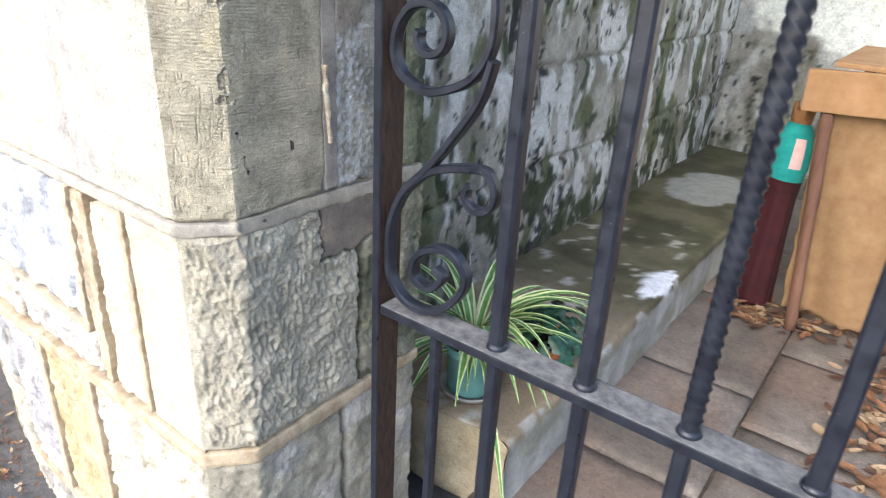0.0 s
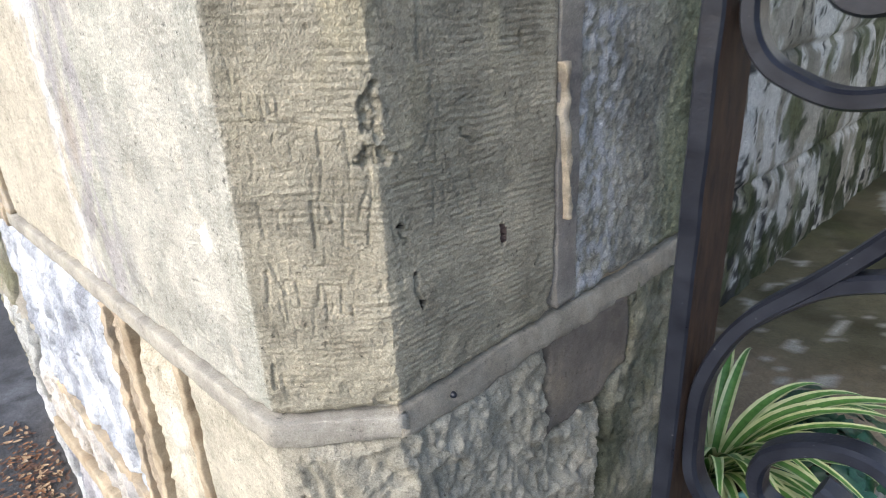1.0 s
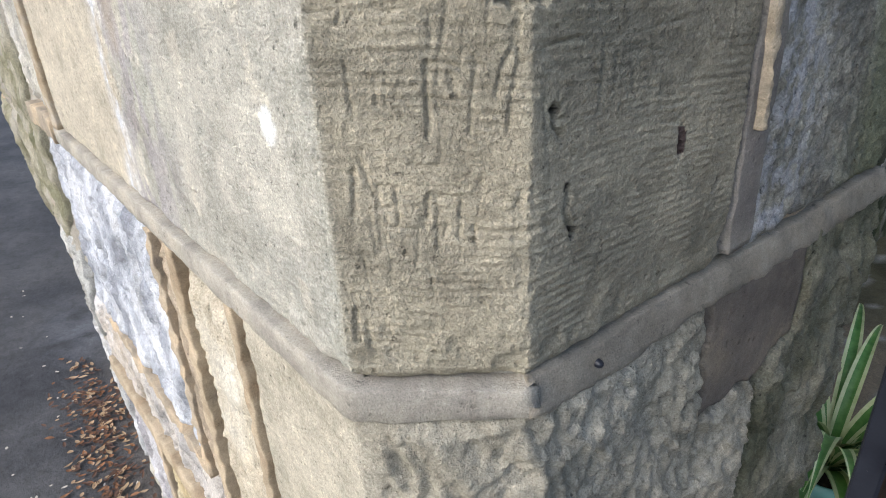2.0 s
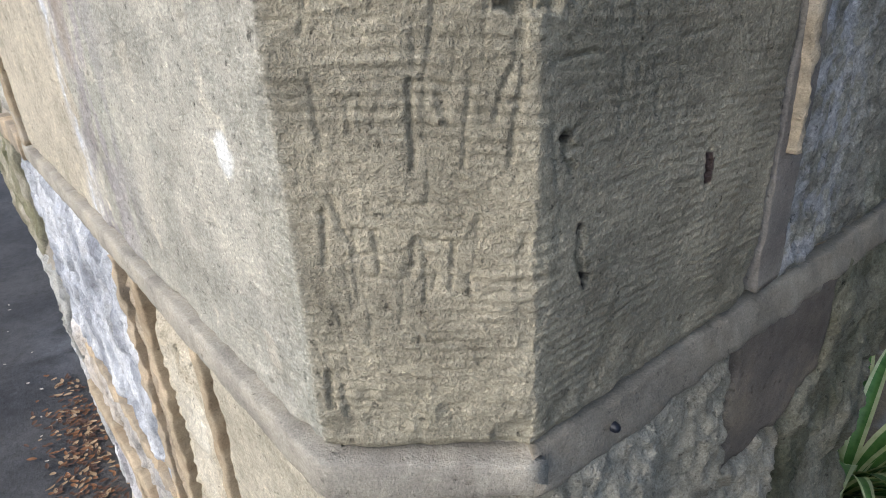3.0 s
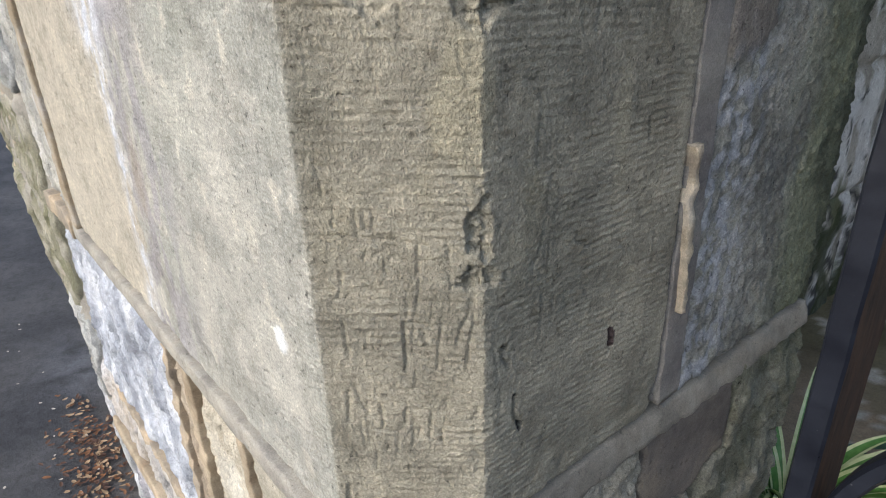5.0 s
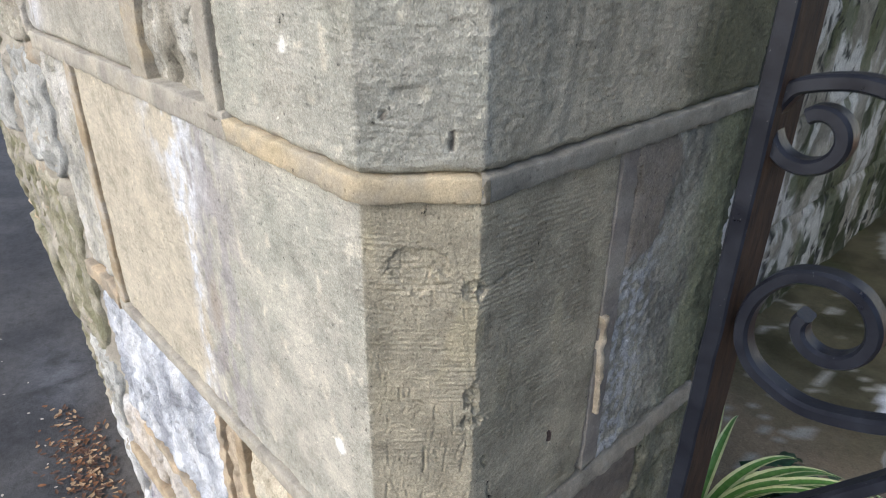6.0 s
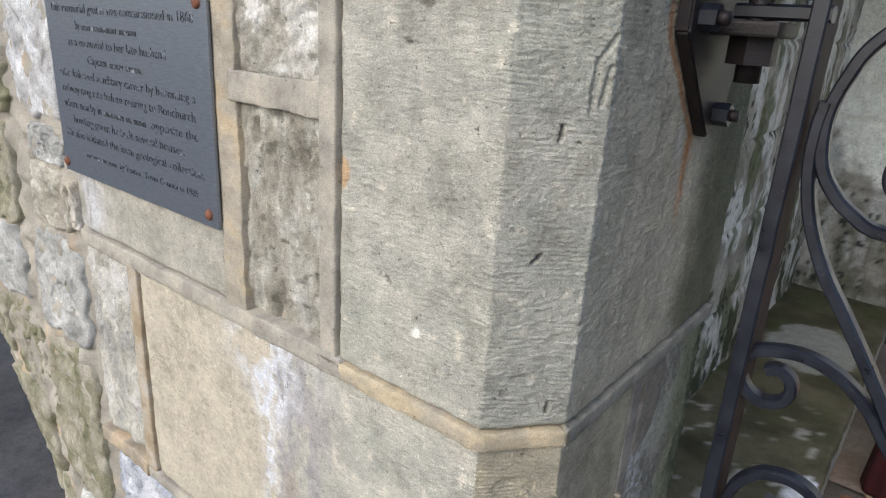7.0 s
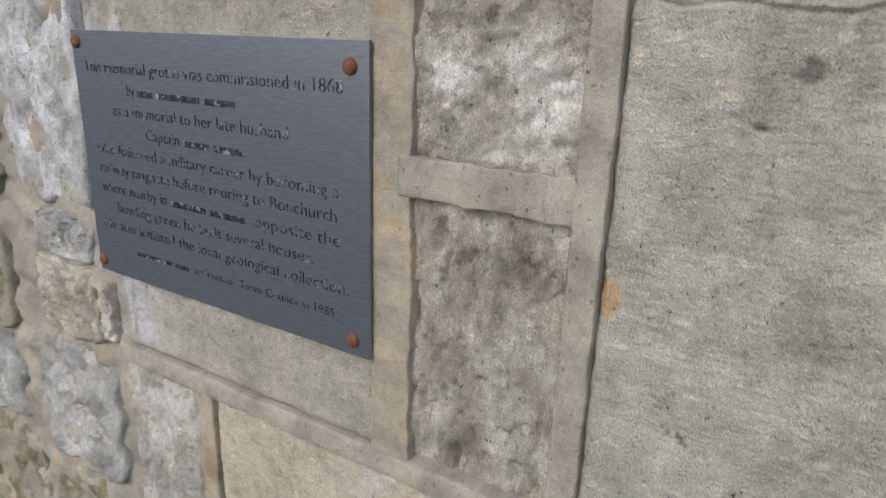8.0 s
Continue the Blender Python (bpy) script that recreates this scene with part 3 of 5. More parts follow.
def upper_colour(s, z):
    t = fbm(s * 20, z * 20, 19.0, 4)
    c = blend((0.385, 0.375, 0.32), (0.475, 0.455, 0.385), step(-0.2, 0.2, t))
    c = blend(c, (0.40, 0.40, 0.33), 0.5 * step(0.0, 0.2, fbm(s * 8, z * 9, 32, 3)))
    c = blend(c, (0.62, 0.58, 0.47), 0.6 * step(0.24, 0.34, fbm(s * 70, z * 70, 4, 3)))
    # reveal side painted warmer, standing in for light bounced off the ground
    c = blend(c, (0.47, 0.425, 0.325), 0.85 * step(CHL - 0.002, CHL + 0.01, s))
    streak = 0.6 * carve(((-0.073, 1.237, -0.035, 1.165, 0.004, 1.0), (-0.060, 1.19, -0.048, 1.178, 0.003, 1.0)), s, z)
    c = blend(c, (0.58, 0.55, 0.47), 0.6 * streak)
    if s < CHL:
        m = carve(QUOIN_MARKS[:4] + QUOIN_MARKS[8:10] + QUOIN_MARKS[11:12], s + 0.0015 * noise.noise((s * 260, z * 260, 1)), z + 0.0015 * noise.noise((s * 260, z * 260, 7)))
        c = blend(c, (0.12, 0.105, 0.09), 0.8 * step(0.0006, 0.0012, m))
        c = blend(c, (0.55, 0.36, 0.18), 0.8 * step(1.0, 0.8, ((s + 0.131) / 0.006) ** 2 + ((z - 1.147) / 0.012) ** 2 + 0.6 * fbm(s * 200, z * 200, 3, 3)))
    if s > CHL:
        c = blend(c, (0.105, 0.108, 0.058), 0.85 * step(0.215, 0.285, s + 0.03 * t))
        run = 0.131 + 1.03 * max(0.0, min(0.071, 1.251 - z))
        rust = math.exp(-((s - run - 0.003 * noise.noise((z * 60, 3, 3))) / (0.0045 if z > 1.18 else 0.007)) ** 2) * step(1.09, 1.16, z) * step(1.30, 1.26, z)
        c = blend(c, (0.40, 0.17, 0.05), 0.85 * rust)
        c = blend(c, (0.58, 0.56, 0.52), 0.8 * math.exp(-((s - 0.185) / 0.006) ** 2 - ((z - 1.178) / 0.014) ** 2))
    d = math.hypot(s + 0.058, z - 1.049)
    c = blend(c, (0.85, 0.83, 0.76), step(0.005, 0.003, d + 0.002 * noise.noise((s * 300, z * 300, 5))))
    return blend(c, (0.17, 0.155, 0.13), 0.8 * step(0.0062, 0.0045, math.hypot(s + 0.060, z - 1.262) + 0.0022 * noise.noise((s * 260, z * 260, 9))))


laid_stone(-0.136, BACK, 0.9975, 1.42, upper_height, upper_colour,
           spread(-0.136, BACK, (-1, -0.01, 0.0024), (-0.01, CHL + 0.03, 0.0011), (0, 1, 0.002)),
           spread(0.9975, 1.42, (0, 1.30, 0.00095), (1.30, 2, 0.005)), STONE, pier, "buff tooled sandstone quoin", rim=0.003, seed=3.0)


def rocky(amp, seed, grit=0.0012):
    def h(s, z):
        a = fbm(s * 26, z * 26, seed, 4)
        b = abs(fbm(s * 85, z * 62, seed + 3, 5))
        return amp * (a * 1.6 - b * 1.0 + 0.35) + grit * noise.noise((s * 280, z * 280, seed))
    return h


def plain_rough(amp, seed):
    return lambda s, z: amp * fbm(s * 50, z * 50, seed, 5) + 0.0006 * noise.noise((s * 260, z * 260, seed))


def toned(seed, *tones, scale=16.0, streak=1.0):
    def c(s, z):
        t = fbm(s * scale, z * scale * streak, seed, 6) + 0.15 * noise.noise((s * 210, z * 210 * streak, seed)) + 0.10 * noise.noise((s * 480, z * 480, seed))
        k = min(0.999, max(0.0, (t + 0.30) / 0.60)) * (len(tones) - 1)
        i = int(k)
        return blend(tones[i], tones[min(i + 1, len(tones) - 1)], k - i)
    return c


def cement(s, z):
    """Outline of the cement patch under the joint of the reveal."""
    e = min(s - 0.166, 0.268 - s, z - 0.640 - 0.15 * max(0.0, s - 0.20)) + 0.016 * fbm(s * 38, z * 38, 14, 4)
    return step(0.0, 0.006, e)


def picked(s, z, amp):
    """Rock face dressed with a pick: short slanting gouges over a lumpy ground."""
    u, v = s + 0.25 * z, z - 0.25 * s
    a = fbm(u * 24, v * 20, 5.0, 4)
    b = abs(noise.noise((u * 120, v * 62, 8.0))) + 0.5 * abs(noise.noise((u * 230, v * 140, 3.0)))
    return amp * (1.5 * a - 0.75 * b + 0.35) + 0.0009 * noise.noise((s * 420, z * 420, 5.0)) + 0.0005 * noise.noise((s * 800, z * 800, 2.0))


def rock_face(s, z):
    if s < 0:
        return 0.0015 * fbm(s * 45, z * 45, 3.0, 4) + 0.0006 * noise.noise((s * 300, z * 300, 3))
    k = step(0.0, 0.012, s)
    margin = min(1.0, max(0.0, (z - 0.43) / 0.02), max(0.0, (0.715 - z) / 0.012))
    d = k * margin * (picked(s, z, 0.0065 + 0.0025 * step(0.02, 0.09, s)) + 0.002)
    return d - 0.016 * cement(s, z)


laid_stone(-0.102, CHL + 0.172, 0.434, 0.713, rock_face,
           lambda s, z: blend(toned(4, (0.50, 0.46, 0.36), (0.56, 0.51, 0.40))(s, z), toned(6, (0.37, 0.34, 0.265), (0.49, 0.45, 0.36))(s, z), step(-0.004, 0.004, s)),
           spread(-0.102, CHL + 0.172, (-1, -0.01, 0.004), (-0.01, 1, 0.0016)), spread(0.434, 0.713, (0, 1, 0.0016)), STONE, pier,
           "rock-faced sandstone quoin", seed=4.0)
laid_stone(CHL + 0.178, BACK, 0.434, 0.713, lambda s, z: picked(s, z, 0.008) + 0.002 - 0.016 * cement(s, z), toned(9, (0.14, 0.14, 0.09), (0.22, 0.21, 0.15), (0.32, 0.30, 0.23)),
           spread(CHL + 0.178, BACK, (0, 1, 0.0024)), spread(0.434, 0.713, (0, 1, 0.0024)), ROUGH_STONE, pier, "rough mossy sandstone block", ragged=0.006, seed=5.0)
laid_stone(CHL + 0.100, CHL + 0.212, 0.62, 0.7125, lambda s, z: 0.003 - 0.022 * (1 - cement(s, z)) + 0.0022 * fbm(s * 26, z * 26, 3.0, 4) + 0.0003 * noise.noise((s * 400, z * 400, 1)),
           toned(12, (0.15, 0.13, 0.11), (0.19, 0.163, 0.135), (0.26, 0.22, 0.165), scale=24),
           spread(CHL + 0.100, CHL + 0.212, (0, 1, 0.002)), spread(0.62, 0.7125, (0, 1, 0.002)), MORTAR, pier, "smooth brown cement patch", ragged=0.001, seed=6.0)

# plaque stone and the narrow stones beside it
laid_stone(-0.573, -0.281, 1.000, 1.42, plain_rough(0.0032, 21.0),
           lambda s, z: blend(toned(22, (0.37, 0.35, 0.29), (0.48, 0.455, 0.385))(s, z), (0.66, 0.66, 0.68),
                              0.8 * math.exp(-((s + 0.545) / 0.03) ** 2) * step(-0.15, 0.15, fbm(s * 60, z * 14, 3, 4))),
           spread(-0.573, -0.281, (-1, 1, 0.003)), spread(1.0, 1.42, (0, 2, 0.003)), STONE, pier, "pale sandstone block behind the plaque", seed=7.0)


def eaten(seed, deep):
    def h(s, z):
        pit = step(0.12, 0.2, fbm(s * 75, z * 30, seed, 5))
        return -0.004 + 0.006 * fbm(s * 80, z * 26, seed + 2, 6) - deep * pit + 0.001 * noise.noise((s * 260, z * 200, 1))
    return h


laid_stone(-0.258, -0.149, 0.998, 1.185, lambda s, z: eaten(31.0, 0.004)(s, z) - 0.005 * step(1.03, 1.008, z + 0.012 * fbm(s * 50, 2, 7, 3)),
           toned(33, (0.25, 0.23, 0.185), (0.37, 0.345, 0.285), (0.50, 0.485, 0.43), scale=34, streak=0.5),
           spread(-0.258, -0.149, (-1, 1, 0.0018)), spread(0.998, 1.185, (0, 2, 0.0018)), ROUGH_STONE, pier, "narrow flaking grey-brown stone", seed=8.0, rim=0.002, ragged=0.0008)
laid_stone(-0.260, -0.149, 1.201, 1.42, lambda s, z: rocky(0.009, 37.0)(s, z) - 0.004,
           toned(36, (0.29, 0.27, 0.225), (0.42, 0.395, 0.335), (0.66, 0.64, 0.59), scale=26),
           spread(-0.260, -0.149, (-1, 1, 0.002)), spread(1.201, 1.42, (0, 2, 0.002)), ROUGH_STONE, pier, "broken pale stone", ragged=0.0015, seed=9.0)

def battered(amp, seed):
    """A weathered face with flakes broken away in steps."""
    def h(s, z):
        f = fbm(s * 42, z * 30, seed, 5)
        scab = step(0.05, 0.075, fbm(s * 55, z * 38, seed + 6, 5)) + 0.7 * step(0.16, 0.18, fbm(s * 30, z * 44, seed + 11, 5))
        return amp * (1.3 * f - 0.55 * scab) + 0.0012 * noise.noise((s * 240, z * 200, seed)) + 0.0006 * noise.noise((s * 480, z * 400, seed))
    return h


# smaller stones: s range, z range, relief, tones
SMALL = [
    (-0.575, -0.473, 0.735, 0.978, 0.004, (0.34, 0.33, 0.30), (0.47, 0.45, 0.38), (0.58, 0.56, 0.52)),
    (-0.186, -0.112, 0.436, 0.695, 0.003, (0.46, 0.40, 0.30), (0.58, 0.52, 0.40), (0.62, 0.58, 0.48)),
    (-0.232, -0.200, 0.445, 0.700, 0.004, (0.32, 0.26, 0.19), (0.42, 0.34, 0.25), (0.48, 0.41, 0.31)),
    (-0.56, -0.245, 0.515, 0.700, 0.005, (0.27, 0.28, 0.31), (0.46, 0.48, 0.52), (0.66, 0.67, 0.69)),
    (-0.46, -0.235, 0.432, 0.500, 0.005, (0.40, 0.38, 0.36), (0.52, 0.48, 0.43), (0.60, 0.56, 0.50)),
    (-0.60, -0.475, 0.425, 0.505, 0.006, (0.42, 0.36, 0.28), (0.55, 0.50, 0.44), (0.62, 0.60, 0.58)),
    (-0.425, -0.285, 0.115, 0.402, 0.004, (0.36, 0.29, 0.16), (0.46, 0.38, 0.23), (0.50, 0.44, 0.31)),
    (-0.268, -0.010, 0.105, 0.412, 0.006, (0.44, 0.39, 0.31), (0.54, 0.49, 0.40), (0.56, 0.55, 0.56)),
    (-0.58, -0.442, 0.10, 0.398, 0.007, (0.30, 0.29, 0.31), (0.42, 0.40, 0.40), (0.52, 0.51, 0.52)),
    (-0.62, -0.31, -0.05, 0.09, 0.008, (0.26, 0.24, 0.22), (0.36, 0.33, 0.28), (0.46, 0.44, 0.42)),
    (-0.295, -0.010, -0.05, 0.088, 0.008, (0.30, 0.27, 0.21), (0.40, 0.36, 0.28), (0.46, 0.43, 0.36)),
]
for k, (a, b, c, e, amp, t0, t1, t2) in enumerate(SMALL):
    laid_stone(a, b, c, e, battered(amp, 40.0 + 3 * k), toned(50 + 3 * k, t0, t1, t2, scale=22, streak=0.6),
               spread(a, b, (-2, 2, 0.003)), spread(c, e, (-1, 2, 0.003)), ROUGH_STONE, pier, rim=0.005, ragged=0.006, seed=10.0 + k)
for k, (a, b, c, e) in enumerate(((-0.008, CHL + 0.14, 0.105, 0.414), (CHL + 0.15, BACK, 0.105, 0.414), (-0.008, CHL + 0.17, -0.05, 0.09), (CHL + 0.18, BACK, -0.05, 0.09))):
    laid_stone(a, b, c, e, lambda s, z: rocky(0.006, 60.0)(s, z), toned(61 + k, (0.27, 0.25, 0.20), (0.40, 0.37, 0.29), (0.47, 0.44, 0.40)),
               spread(a, b, (-1, 1, 0.004)), spread(c, e, (-1, 1, 0.004)), ROUGH_STONE, pier, ragged=0.004, seed=30.0 + k)


# raised ribbon joints
def joint(points, width, proud, tones, seed, rough=0.0014, step_len=0.003, flat=True):
    """A mortar ribbon along points (s, z) of the wall, standing proud of the stones."""
    path = []
    for (a, b), (c, e) in zip(points, points[1:]):
        n = max(2, int(math.hypot(c - a, e - b) / step_len))
        path += [(a + (c - a) * i / n, b + (e - b) * i / n) for i in range(n)]
    path.append(points[-1])
    prof = [(-0.5, -0.012), (-0.5, 0.35), (-0.485, 0.85), (-0.44, 0.97), (-0.15, 1.0), (0.15, 1.0), (0.44, 0.97), (0.485, 0.85), (0.5, 0.35), (0.5, -0.012)]
    if not flat:
        prof = [(-0.5, -0.012), (-0.5, 0.55), (-0.47, 0.92), (-0.40, 1.0), (-0.2, 0.95), (0.05, 0.7), (0.25, 0.4), (0.40, 0.15), (0.5, 0.0), (0.5, -0.012)]
    verts, cols, faces = [], [], []
    colour = toned(seed, *tones, scale=34)
    for i, (s, z) in enumerate(path):
        a, b = path[max(0, i - 1)], path[min(len(path) - 1, i + 1)]
        dx, dz = b[0] - a[0], b[1] - a[1]
        m = math.hypot(dx, dz) or 1
        nx, nz = -dz / m, dx / m
        for u, h in prof:
            wob = min(rough, 0.0016) * 2.0 * fbm((s + z * 0.7) * 80, u * 2, seed, 4)
            w = u * width * (1.0 + 0.35 * fbm((s + z) * 16, seed, 3.0, 2)) + wob
            d = -0.020 if h < 0 else proud * h + 0.9 * rough * fbm(s * 90 + u, z * 90, seed + 2, 5)
            sq, zq = s + nx * w, z + nz * w
            verts.append(wall_point(sq, zq, d))
            cols.append(colour(sq, zq))
    n = len(prof)
    for i in range(len(path) - 1):
        for k in range(n - 1):
            q = i * n + k
            faces.append((q, q + n, q + n + 1, q + 1))
    last = (len(path) - 1) * n
    faces += [tuple(range(n)), tuple(range(last + n - 1, last - 1, -1))]
    return finish("mortar_joint", verts, faces, MORTAR, pier, "", cols)


GREYM, TANM = [(0.30, 0.275, 0.235), (0.40, 0.37, 0.31), (0.46, 0.42, 0.34)], [(0.34, 0.26, 0.17), (0.44, 0.36, 0.25), (0.52, 0.42, 0.29)]
ORANGE = [(0.33, 0.28, 0.215), (0.43, 0.355, 0.255), (0.54, 0.42, 0.28)]
joint([(-0.47, 0.7180), (-0.36, 0.7184), (-0.1, 0.7172), (CHL + 0.002, 0.7170)], 0.0132, 0.0036, GREYM, 3.0, 0.0009)
# reveal length of this joint in darker tones, its shade painted in
joint([(CHL - 0.0005, 0.7170), (CHL + 0.03, 0.7168), (CHL + 0.055, 0.7152), (CHL + 0.085, 0.7172), (CHL + 0.13, 0.7160), (CHL + 0.20, 0.7140), (BACK - 0.002, 0.716)], 0.0165, 0.0034, [(0.22, 0.198, 0.16), (0.29, 0.26, 0.21), (0.35, 0.315, 0.255)], 3.5, 0.0030, flat=False)
joint([(-0.58, 0.718), (-0.52, 0.722), (-0.465, 0.720)], 0.020, 0.005, ORANGE, 4.0, 0.003)
joint([(-0.57, 0.990), (-0.20, 0.992), (-0.13, 0.992)], 0.018, 0.0035, GREYM, 5.0)
joint([(-0.132, 0.9905), (CHL + 0.001, 0.9900)], 0.0138, 0.0036, [(0.36, 0.32, 0.25), (0.47, 0.395, 0.27), (0.56, 0.46, 0.30)], 6.0, 0.0018)
# the upper joint too: shade of the reveal put into the mortar's colour
joint([(CHL - 0.001, 0.9900), (BACK, 0.9905)], 0.0132, 0.0036, [(0.23, 0.215, 0.18), (0.30, 0.28, 0.235), (0.35, 0.32, 0.265)], 7.0)
joint([(-0.145, 0.995), (-0.145, 1.42)], 0.017, 0.0035, GREYM, 8.0, 0.0008)
joint([(-0.268, 0.995), (-0.268, 1.20), (-0.27, 1.42)], 0.030, 0.0014, [(0.31, 0.275, 0.21), (0.40, 0.36, 0.29), (0.45, 0.37, 0.25)], 9.0, 0.0025)
joint([(-0.262, 1.193), (-0.145, 1.193)], 0.024, 0.0030, GREYM, 10.0)
joint([(-0.458, 0.985), (-0.459, 0.86), (-0.458, 0.725)], 0.020, 0.0030, [(0.32, 0.25, 0.16), (0.42, 0.35, 0.25), (0.46, 0.42, 0.36)], 11.0, 0.0015)
joint([(CHL + 0.130, 0.984), (CHL + 0.130, 0.86), (CHL + 0.131, 0.728)], 0.0185, 0.0004, [(0.21, 0.185, 0.165), (0.27, 0.245, 0.215), (0.31, 0.28, 0.235)], 12.0, 0.0016)
joint([(CHL + 0.1225, 0.868), (CHL + 0.1235, 0.84), (CHL + 0.1255, 0.82), (CHL + 0.1285, 0.783)], 0.0048, 0.0036, [(0.30, 0.25, 0.19), (0.55, 0.46, 0.33), (0.62, 0.54, 0.42)], 13.0, 0.0045, 0.0015)
joint([(-0.107, 0.713), (-0.106, 0.44)], 0.009, 0.0026, TANM, 14.0, 0.0025)
joint([(-0.194, 0.708), (-0.200, 0.56), (-0.203, 0.44)], 0.014, 0.0022, TANM, 15.0, 0.004)
joint([(-0.236, 0.705), (-0.238, 0.57), (-0.245, 0.50)], 0.011, 0.0022, ORANGE, 16.0, 0.006)
joint([(-0.50, 0.515), (-0.40, 0.508), (-0.24, 0.503)], 0.010, 0.0020, ORANGE, 17.0, 0.006)
joint([(-0.60, 0.410), (-0.45, 0.412), (-0.27, 0.418), (-0.1, 0.422), (CHL, 0.424), (BACK, 0.424)], 0.020, 0.0045, TANM, 18.0, 0.0015)
joint([(-0.433, 0.41), (-0.434, 0.10)], 0.016, 0.004, ORANGE, 19.0, 0.003)
joint([(-0.276, 0.41), (-0.277, 0.10)], 0.015, 0.004, TANM, 20.0, 0.002)
joint([(-0.6, 0.097), (-0.3, 0.097), (CHL, 0.097), (BACK, 0.097)], 0.018, 0.003, TANM, 21.0, 0.002)


bm = lathe_bm([(0.0001, 0.0016), (0.0010, 0.0013), (0.0016, 0.0004), (0.0018, -0.0010)], 12)
bmesh.ops.transform(bm, verts=bm.verts, matrix=Matrix.Translation(wall_point(0.0895, 0.7195, 0.0058)) @ pose(0, 0, 0, 0, 90, 0))
part("stud", bm, IRON, pier, "small dark stud in the mortar", True)


# rubble where the wall bends away
def rubble_stone(sc, zc, hw, hh, seed, tones, lift):
    verts, cols, faces = [], [], []
    rings, seg = (22, 64) if sc > -1.2 else (10, 32)
    colour = toned(seed, *tones, scale=30)
    for i in range(rings + 1):
        q = i / rings
        for k in range(seg):
            a = 2 * math.pi * k / seg
            sup = (abs(math.cos(a)) ** 6 + abs(math.sin(a)) ** 6) ** (-1 / 6)
            r = sup * (1.04 + 0.26 * fbm(math.cos(a) * 2.2, math.sin(a) * 2.2, seed, 4))
            s, z = sc + hw * r * math.cos(a) * min(1, q * 1.06), zc + hh * r * math.sin(a) * min(1, q * 1.06)
            d = 0.7 * lift * (0.9 - 0.9 * max(0.0, (q - 0.86) / 0.14) ** 2) - 0.005 + 0.009 * fbm(s * 34, z * 34, seed, 6) - 0.005 * abs(fbm(s * 120, z * 120, seed + 5, 4)) - 0.0035 * step(0.06, 0.08, fbm(s * 60, z * 50, seed + 9, 5)) + 0.0008 * noise.noise((s * 420, z * 420, seed))
            if i == rings:
                d = -0.035
            verts.append(wall_point(s, z, d))
            cols.append(colour(s, z))
    for i in range(rings):
        for k in range(seg):
            a, b = i * seg + k, i * seg + (k + 1) % seg
            faces.append((a, b, b + seg, a + seg))
    return finish("stone", verts, faces, ROUGH_STONE, pier, "", cols)


PALETTES = [
    [(0.40, 0.39, 0.38), (0.54, 0.54, 0.53), (0.70, 0.70, 0.71)], [(0.34, 0.31, 0.25), (0.45, 0.42, 0.34), (0.56, 0.53, 0.45)],
    [(0.30, 0.30, 0.28), (0.40, 0.395, 0.365), (0.54, 0.54, 0.51)], [(0.19, 0.185, 0.11), (0.29, 0.27, 0.19), (0.39, 0.36, 0.29)],
    [(0.42, 0.37, 0.29), (0.51, 0.46, 0.38), (0.60, 0.57, 0.51)],
]
rng = random.Random(5)
for sc, zc, hw, hh, p in ((-0.655, 1.25, 0.062, 0.125, 0), (-0.650, 1.085, 0.045, 0.022, 2), (-0.655, 1.018, 0.048, 0.038, 1), (-0.600, 1.02, 0.016, 0.030, 4),
                          (-0.665, 0.895, 0.065, 0.070, 2), (-0.672, 0.69, 0.070, 0.115, 3), (-0.655, 0.50, 0.050, 0.060, 2), (-0.66, 0.33, 0.060, 0.09, 0), (-0.655, 0.14, 0.06, 0.08, 1)):
    rubble_stone(sc, zc, hw, hh, rng.random() * 90, PALETTES[p], 0.012)
z = -0.02
while z < 1.45:
    h = rng.uniform(0.09, 0.17)
    s = -0.74 - rng.uniform(0, 0.03)
    while s > -2.5:
        w = rng.uniform(0.10, 0.24)
        rubble_stone(s - w / 2, z + h / 2, w / 2 - 0.008, h / 2 - 0.008, rng.random() * 90, PALETTES[3 if z < 0.7 and s > -1.1 else rng.randrange(5)], rng.uniform(0.008, 0.02))
        s -= w
    z += h
# ================ plaque
def text_mesh(body, size, width, align="LEFT"):
    cu = bpy.data.curves.new("letters", "FONT")
    cu.body, cu.size, cu.align_x, cu.extrude, cu.resolution_u, cu.offset = body, size, align, 0.00018, 2, -0.00014
    ob = bpy.data.objects.new("letters", cu)
    scene.collection.objects.link(ob)
    bpy.context.view_layer.update()
    me = bpy.data.meshes.new_from_object(ob.evaluated_get(bpy.context.evaluated_depsgraph_get()))
    xs = [v.co.x for v in me.vertices]
    got = max(xs) - min(xs)
    bpy.data.objects.remove(ob)
    bpy.data.curves.remove(cu)
    if width:
        k = width / got
        for v in me.vertices:
            v.co.x *= k
        got = width
    return me, got


